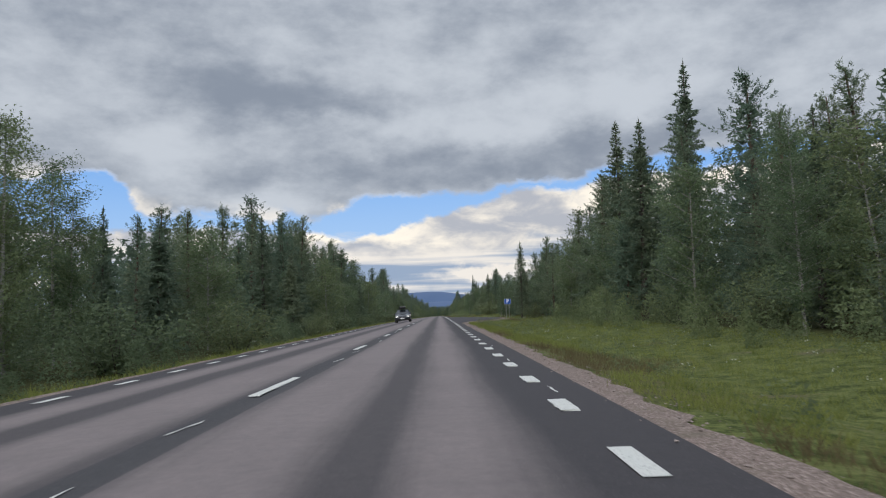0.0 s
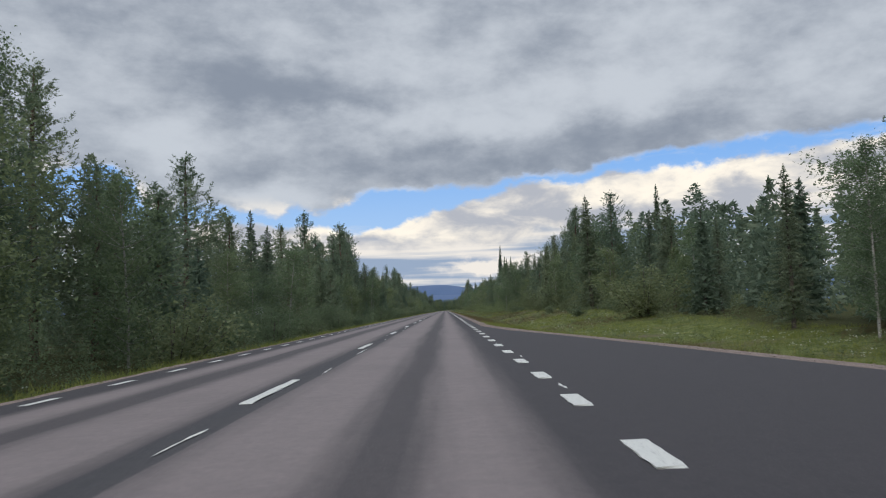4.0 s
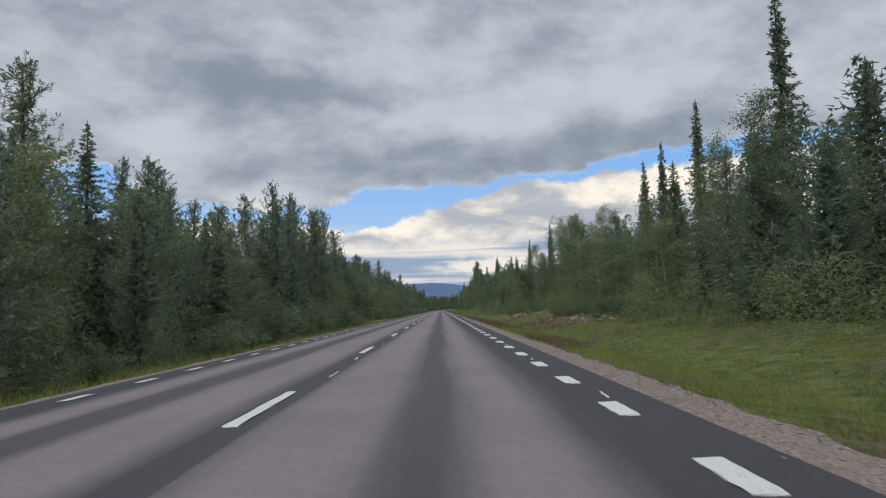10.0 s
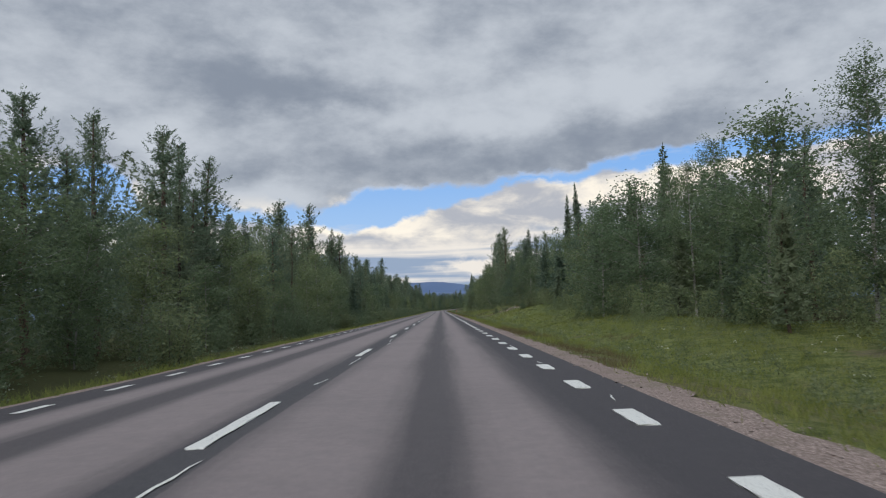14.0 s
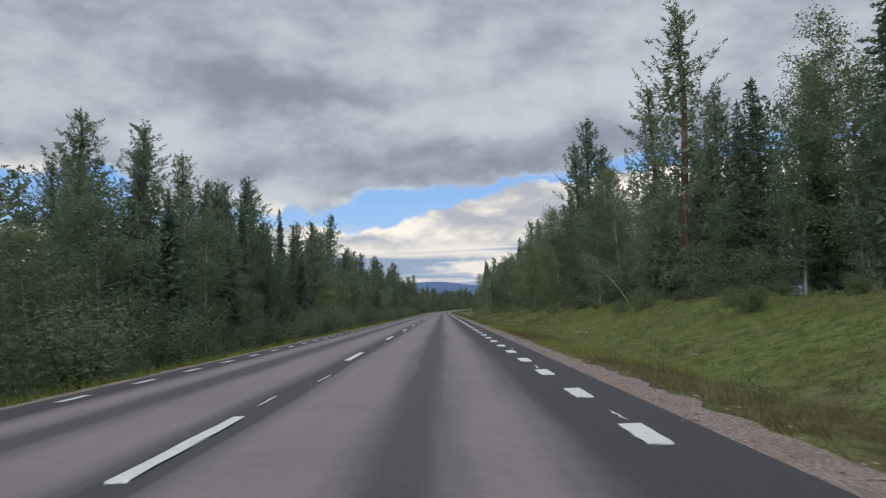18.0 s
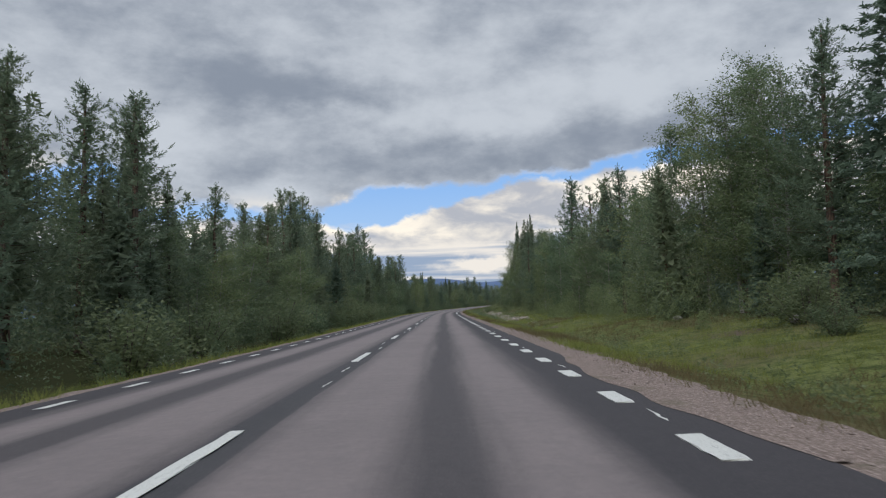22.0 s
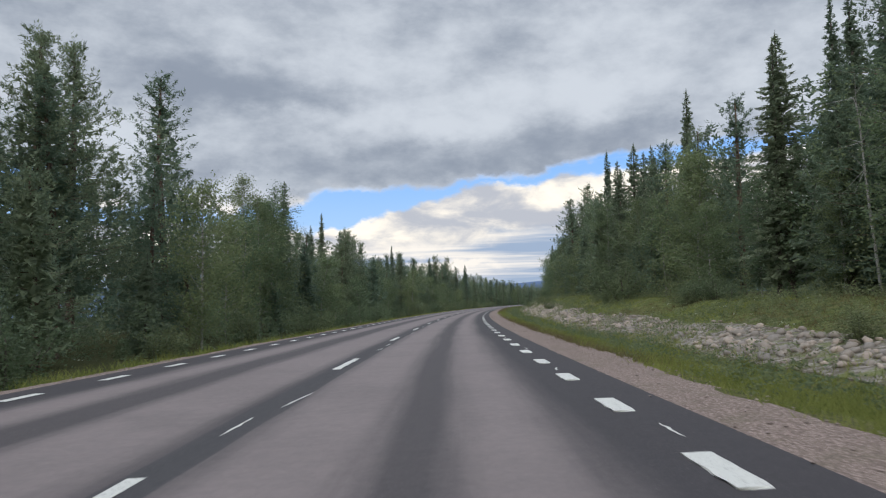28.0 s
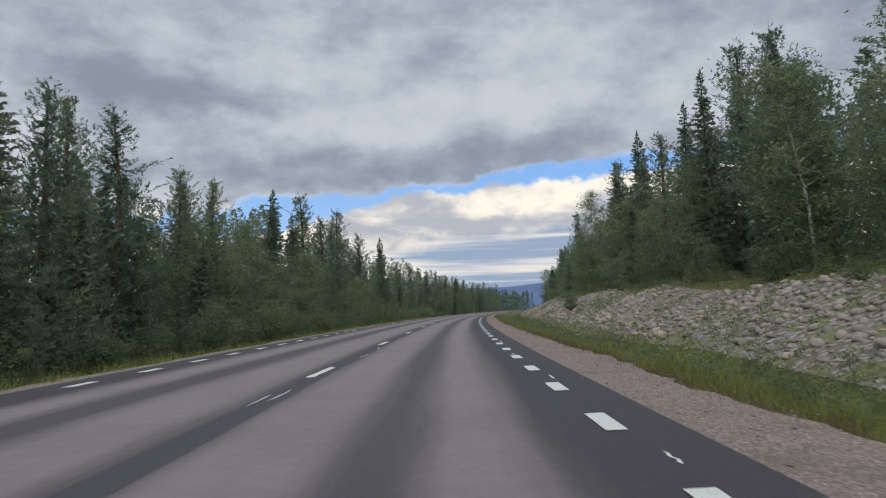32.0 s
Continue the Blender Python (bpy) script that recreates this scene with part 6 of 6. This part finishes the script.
def boulder(s, a, size, seed, label, stone=None, proud=0.1):
    rs = np.random.RandomState(seed)
    bm = bmesh.new()
    bmesh.ops.create_icosphere(bm, subdivisions=3, radius=0.5)
    for v in bm.verts:
        n = noise.noise(v.co * 2.3 + Vector((seed, 0, 0))) * 0.22 + noise.noise(v.co * 6 + Vector((seed, 3, 0))) * 0.06
        v.co *= 1 + n
        v.co.z *= 0.72
    me = bpy.data.meshes.new("boulder")
    bm.to_mesh(me)
    bm.free()
    me.materials.append(stone or PALE_STONE)
    ob = new("boulder", me)
    x, y, z = (float(v) for v in ground_at(s, a))
    ob.matrix_world = pose(x, y, z + proud * size, 0, 0, rs.uniform(0, 360)) @ Matrix.Diagonal((size, size, size, 1))
    return tagged(ob, label, "boulder")


PALE_STONE = plain("pale_stone", (0.25, 0.235, 0.215), 0.85, 0, 0.3, 4.0)
boulder(362.6, 15.0, 1.45, 1, "large pale boulder in the grass before the trees", plain("light_granite", (0.60, 0.57, 0.52), 0.85, 0, 0.25, 3.0), 0.22)
for k, (s, a, size) in enumerate(((690, 12.9, 0.55), (700, 12.2, 0.4), (940, 14.6, 0.9))):
    boulder(s, a, size, 20 + k, "half-buried grey boulder on the grassy bank")


# ---- roadside furniture ----
STEEL = plain("galvanised_steel", (0.42, 0.43, 0.44), 0.45, 0.8, 0.1, 12)
BLUE = plain("blue_sign_face", (0.012, 0.085, 0.42), 0.45, 0, 0.08, 5)
WHITE = plain("white_sign_face", (0.80, 0.80, 0.80), 0.45, 0, 0.04, 5)
GREY_BACK = plain("bare_aluminium", (0.46, 0.47, 0.48), 0.5, 0.3, 0.1, 6)
RED = plain("faded_red_paint", (0.62, 0.075, 0.045), 0.6, 0, 0.2, 6)


def sign_base(name, s, a, label, category):
    ob = new(name)
    x, y, z = (float(v) for v in ground_at(s, a))
    ob.matrix_world = pose(x, y, z, 0, 0, -math.degrees(road_line(s)[3]))
    return tagged(ob, label, category)


def rounded_board(w, h, t, r, at):
    """An upright board facing -y, with rounded corners."""
    bm = bmesh.new()
    ring = []
    for cx, cz, a0 in ((w / 2 - r, h / 2 - r, 0), (-w / 2 + r, h / 2 - r, 90), (-w / 2 + r, -h / 2 + r, 180), (w / 2 - r, -h / 2 + r, 270)):
        for k in range(5):
            an = radians(a0 + 22.5 * k)
            ring.append(bm.verts.new((cx + r * math.cos(an), -t / 2, cz + r * math.sin(an))))
    face = bm.faces.new(ring)
    out = bmesh.ops.extrude_face_region(bm, geom=[face])
    bmesh.ops.translate(bm, vec=(0, t, 0), verts=[v for v in out["geom"] if isinstance(v, bmesh.types.BMVert)])
    bmesh.ops.recalc_face_normals(bm, faces=bm.faces)
    bmesh.ops.translate(bm, vec=at, verts=bm.verts)
    return bm


def parking_sign(s, a):
    ob = sign_base("parking_sign", s, a, "blue parking sign with white letter P on two steel posts", "road sign")
    top = 2.75
    board = part("board", rounded_board(0.92, 0.74, 0.02, 0.05, (0, 0, top - 0.37)), WHITE, ob, "white-rimmed sign board")
    part("face", rounded_board(0.88, 0.70, 0.006, 0.04, (0, -0.014, top - 0.37)), BLUE, board, "blue sign face")
    cu = bpy.data.curves.new("letter", "FONT")
    cu.body, cu.size, cu.extrude, cu.align_x, cu.align_y = "P", 0.66, 0.003, "CENTER", "CENTER"
    cu.offset = 0.012
    tmp = bpy.data.objects.new("letter_source", cu)
    me = bpy.data.meshes.new_from_object(tmp)
    bpy.data.objects.remove(tmp)
    me.materials.clear()
    me.materials.append(WHITE)
    letter = mesh_part("letter", me, board, "white letter P")
    letter.matrix_basis = pose(0, -0.021, top - 0.37, 90, 0, 0)
    for x in (-0.21, 0.21):
        post = part("post", tube_bm(0.03, top + 0.35, (x, 0.045, top / 2 - 0.2)), STEEL, ob)
        for z in (top - 0.14, top - 0.5):
            part("clamp", box_bm((0.10, 0.03, 0.035), (x, 0.022, z), 0.004), STEEL, post)
    return ob


def sign_from_behind(s, a):
    ob = sign_base("sign_back", s, a, "small grey back of a road sign on two posts", "road sign")
    board = part("board", rounded_board(0.62, 0.52, 0.02, 0.04, (0, 0, 2.25)), GREY_BACK, ob)
    for z in (2.10, 2.40):
        part("rail", box_bm((0.54, 0.025, 0.035), (0, -0.022, z), 0.004), STEEL, board)
    for x in (-0.17, 0.17):
        part("post", tube_bm(0.028, 2.85, (x, -0.055, 1.12)), STEEL, ob)
    return ob


def marker_pole(s, a):
    ob = sign_base("marker_pole", s, a, "leaning red snow marker pole with a pale top", "marker pole")
    lean = pose(0, 0, 0, 0, -6, 0)
    part("pole", tube_bm(0.032, 1.7, (0, 0, 0), Matrix.Translation((0, 0, 0.0)) @ lean @ pose(0, 0, 0.55), 12, 0.026), RED, ob)
    part("cap", tube_bm(0.05, 0.16, (0, 0, 0), lean @ pose(0, 0, 1.44), 12, 0.04, 0.01), WHITE, ob, "pale weathered top")
    return ob


parking_sign(107.0, 12.0)
sign_from_behind(180.0, -12.0)
marker_pole(673.5, 7.0)


# ---- the oncoming car ----
def dark_paint():
    m = Nodes("dark_grey_car_paint", 0.28, 0.35)
    m.colour(m.mix(m.noise(40, 3), (0.020, 0.024, 0.030, 1), (0.032, 0.036, 0.044, 1)))
    m.bsdf.inputs["Coat Weight"].default_value = 0.7
    return m.mat


def glass_material():
    m = Nodes("tinted_car_glass", 0.06)
    m.colour((0.012, 0.015, 0.018, 1))
    m.bsdf.inputs["Specular IOR Level"].default_value = 0.7
    return m.mat


def lamp_glass():
    m = Nodes("headlamp", 0.12)
    m.colour((0.85, 0.86, 0.85, 1))
    m.bsdf.inputs["Emission Color"].default_value = (1, 0.97, 0.9, 1)
    m.bsdf.inputs["Emission Strength"].default_value = 0.8
    return m.mat


def build_car(s, a):
    ob = new("car")
    x, y, z = place(s, a)
    ob.matrix_world = pose(x, y, z + float(camber(a, s)) + 0.002, 0, -math.degrees(math.atan(0.0593)), 0)
    tagged(ob, "dark grey estate car with a roof box and lit headlamps", "car")
    PAINTED, GLASS, LAMP = dark_paint(), glass_material(), lamp_glass()
    RUBBER, TRIM = plain("tyre_rubber", (0.025, 0.025, 0.026), 0.85), plain("black_car_trim", (0.02, 0.02, 0.022), 0.5)
    ALLOY = plain("alloy_rim", (0.50, 0.51, 0.52), 0.3, 0.9)
    # sections along the length: y, half width, sill, waist
    rows = ((-2.18, 0.62, 0.30, 0.62), (-2.10, 0.80, 0.24, 0.74), (-1.75, 0.90, 0.22, 0.88), (-0.95, 0.93, 0.22, 0.98),
            (0.2, 0.93, 0.22, 1.00), (1.4, 0.92, 0.24, 1.02), (2.0, 0.88, 0.30, 1.00), (2.18, 0.74, 0.40, 0.92))
    bm = bmesh.new()
    rings = []
    for yy, w, lo, hi in rows:
        pts = ((-w * 0.90, lo), (-w, lo + 0.14), (-w, hi - 0.22), (-w * 0.93, hi - 0.03), (-w * 0.7, hi + 0.02), (w * 0.7, hi + 0.02), (w * 0.93, hi - 0.03), (w, hi - 0.22), (w, lo + 0.14), (w * 0.90, lo))
        rings.append([bm.verts.new((px, yy, pz)) for px, pz in pts])
    for r0, r1 in zip(rings, rings[1:]):
        for k in range(len(r0)):
            bm.faces.new((r0[k], r0[(k + 1) % len(r0)], r1[(k + 1) % len(r0)], r1[k]))
    bm.faces.new(rings[0][::-1])
    bm.faces.new(rings[-1])
    bmesh.ops.recalc_face_normals(bm, faces=bm.faces)
    for f in bm.faces:
        f.smooth = True
    part("body", bm, PAINTED, ob)

    def cabin(inset, roof):
        bm = bmesh.new()
        lower = ((-0.86, -1.05), (0.86, -1.05), (0.84, 2.02), (-0.84, 2.02))
        upper = ((-0.64, -0.25), (0.64, -0.25), (0.62, 1.72), (-0.62, 1.72))
        if roof:
            b0 = [bm.verts.new((px * 1.01, py, 1.44)) for px, py in upper]
            t0 = [bm.verts.new((px * 0.93, py + (0.06 if py < 0 else -0.06), 1.50)) for px, py in upper]
        else:
            b0 = [bm.verts.new((px, py, 0.97)) for px, py in lower]
            t0 = [bm.verts.new((px, py, 1.45)) for px, py in upper]
        for k in range(4):
            bm.faces.new((b0[k], b0[(k + 1) % 4], t0[(k + 1) % 4], t0[k]))
        bm.faces.new(t0)
        bmesh.ops.recalc_face_normals(bm, faces=bm.faces)
        return bm

    part("windows", cabin(0, False), GLASS, ob, "tinted windscreen and side windows")
    part("roof", cabin(0, True), PAINTED, ob)
    for sx in (-1, 1):
        for y0, y1, x0, x1 in ((-1.05, -0.25, 0.87, 0.65), (2.02, 1.72, 0.85, 0.63), (0.55, 0.60, 0.87, 0.655)):
            V, F = twig((sx * x0, y0, 0.97), (sx * x1, y1, 1.46), 0.045)
            mesh_part("pillar", mesh_of("pillar", V, F, PAINTED), ob)
        mirror = part("mirror", box_bm((0.20, 0.12, 0.13), (sx * 1.00, -0.72, 1.05), 0.04), PAINTED, ob)
        part("mirror_arm", box_bm((0.12, 0.05, 0.04), (sx * 0.90, -0.72, 1.0), 0.01), TRIM, mirror)
        lamp = part("headlight", box_bm((0.34, 0.16, 0.12), (sx * 0.63, -2.06, 0.69), 0.04, None), LAMP, ob, "lit headlamp")
        part("lamp_rim", box_bm((0.38, 0.12, 0.16), (sx * 0.63, -2.02, 0.69), 0.04), TRIM, lamp)
        part("fog_lamp", box_bm((0.16, 0.06, 0.08), (sx * 0.66, -2.15, 0.40), 0.02), TRIM, ob)
        part("tail_light", box_bm((0.16, 0.10, 0.24), (sx * 0.78, 2.12, 0.86), 0.03), RED, ob, "red tail lamp")
        part("roof_rail", box_bm((0.04, 1.5, 0.04), (sx * 0.58, 0.75, 1.53), 0.01), TRIM, ob)
        for yy in (-1.38, 1.36):
            wheel = new("wheel")
            wheel.parent = ob
            turn = pose(0, 0, 0, 0, 90, 0)
            part("tyre", tube_bm(0.335, 0.22, (sx * 0.83, yy, 0.335), turn, 28, None, 0.04), RUBBER, wheel)
            part("rim", tube_bm(0.22, 0.225, (sx * 0.832, yy, 0.335), turn, 20, None, 0.015), ALLOY, wheel)
    grille = part("grille", box_bm((0.72, 0.05, 0.16), (0, -2.17, 0.60), 0.03), TRIM, ob)
    part("badge", tube_bm(0.055, 0.02, (0, -2.205, 0.62), pose(0, 0, 0, 90, 0, 0), 16), ALLOY, grille, "small chrome badge")
    part("air_intake", box_bm((1.05, 0.06, 0.14), (0, -2.15, 0.36), 0.03), TRIM, ob)
    part("number_plate", box_bm((0.50, 0.02, 0.11), (0, -2.20, 0.47), 0.006), WHITE, ob, "blank white number plate")
    roof_box = part("roof_box", box_bm((0.72, 1.7, 0.34), (0.0, 0.55, 1.78), 0.13), TRIM, ob, "dark plastic roof box")
    for yy in (0.1, 1.1):
        part("crossbar", box_bm((1.2, 0.05, 0.03), (0, yy, 1.585), 0.008), TRIM, roof_box)
    return ob


build_car(93.0, -1.95)
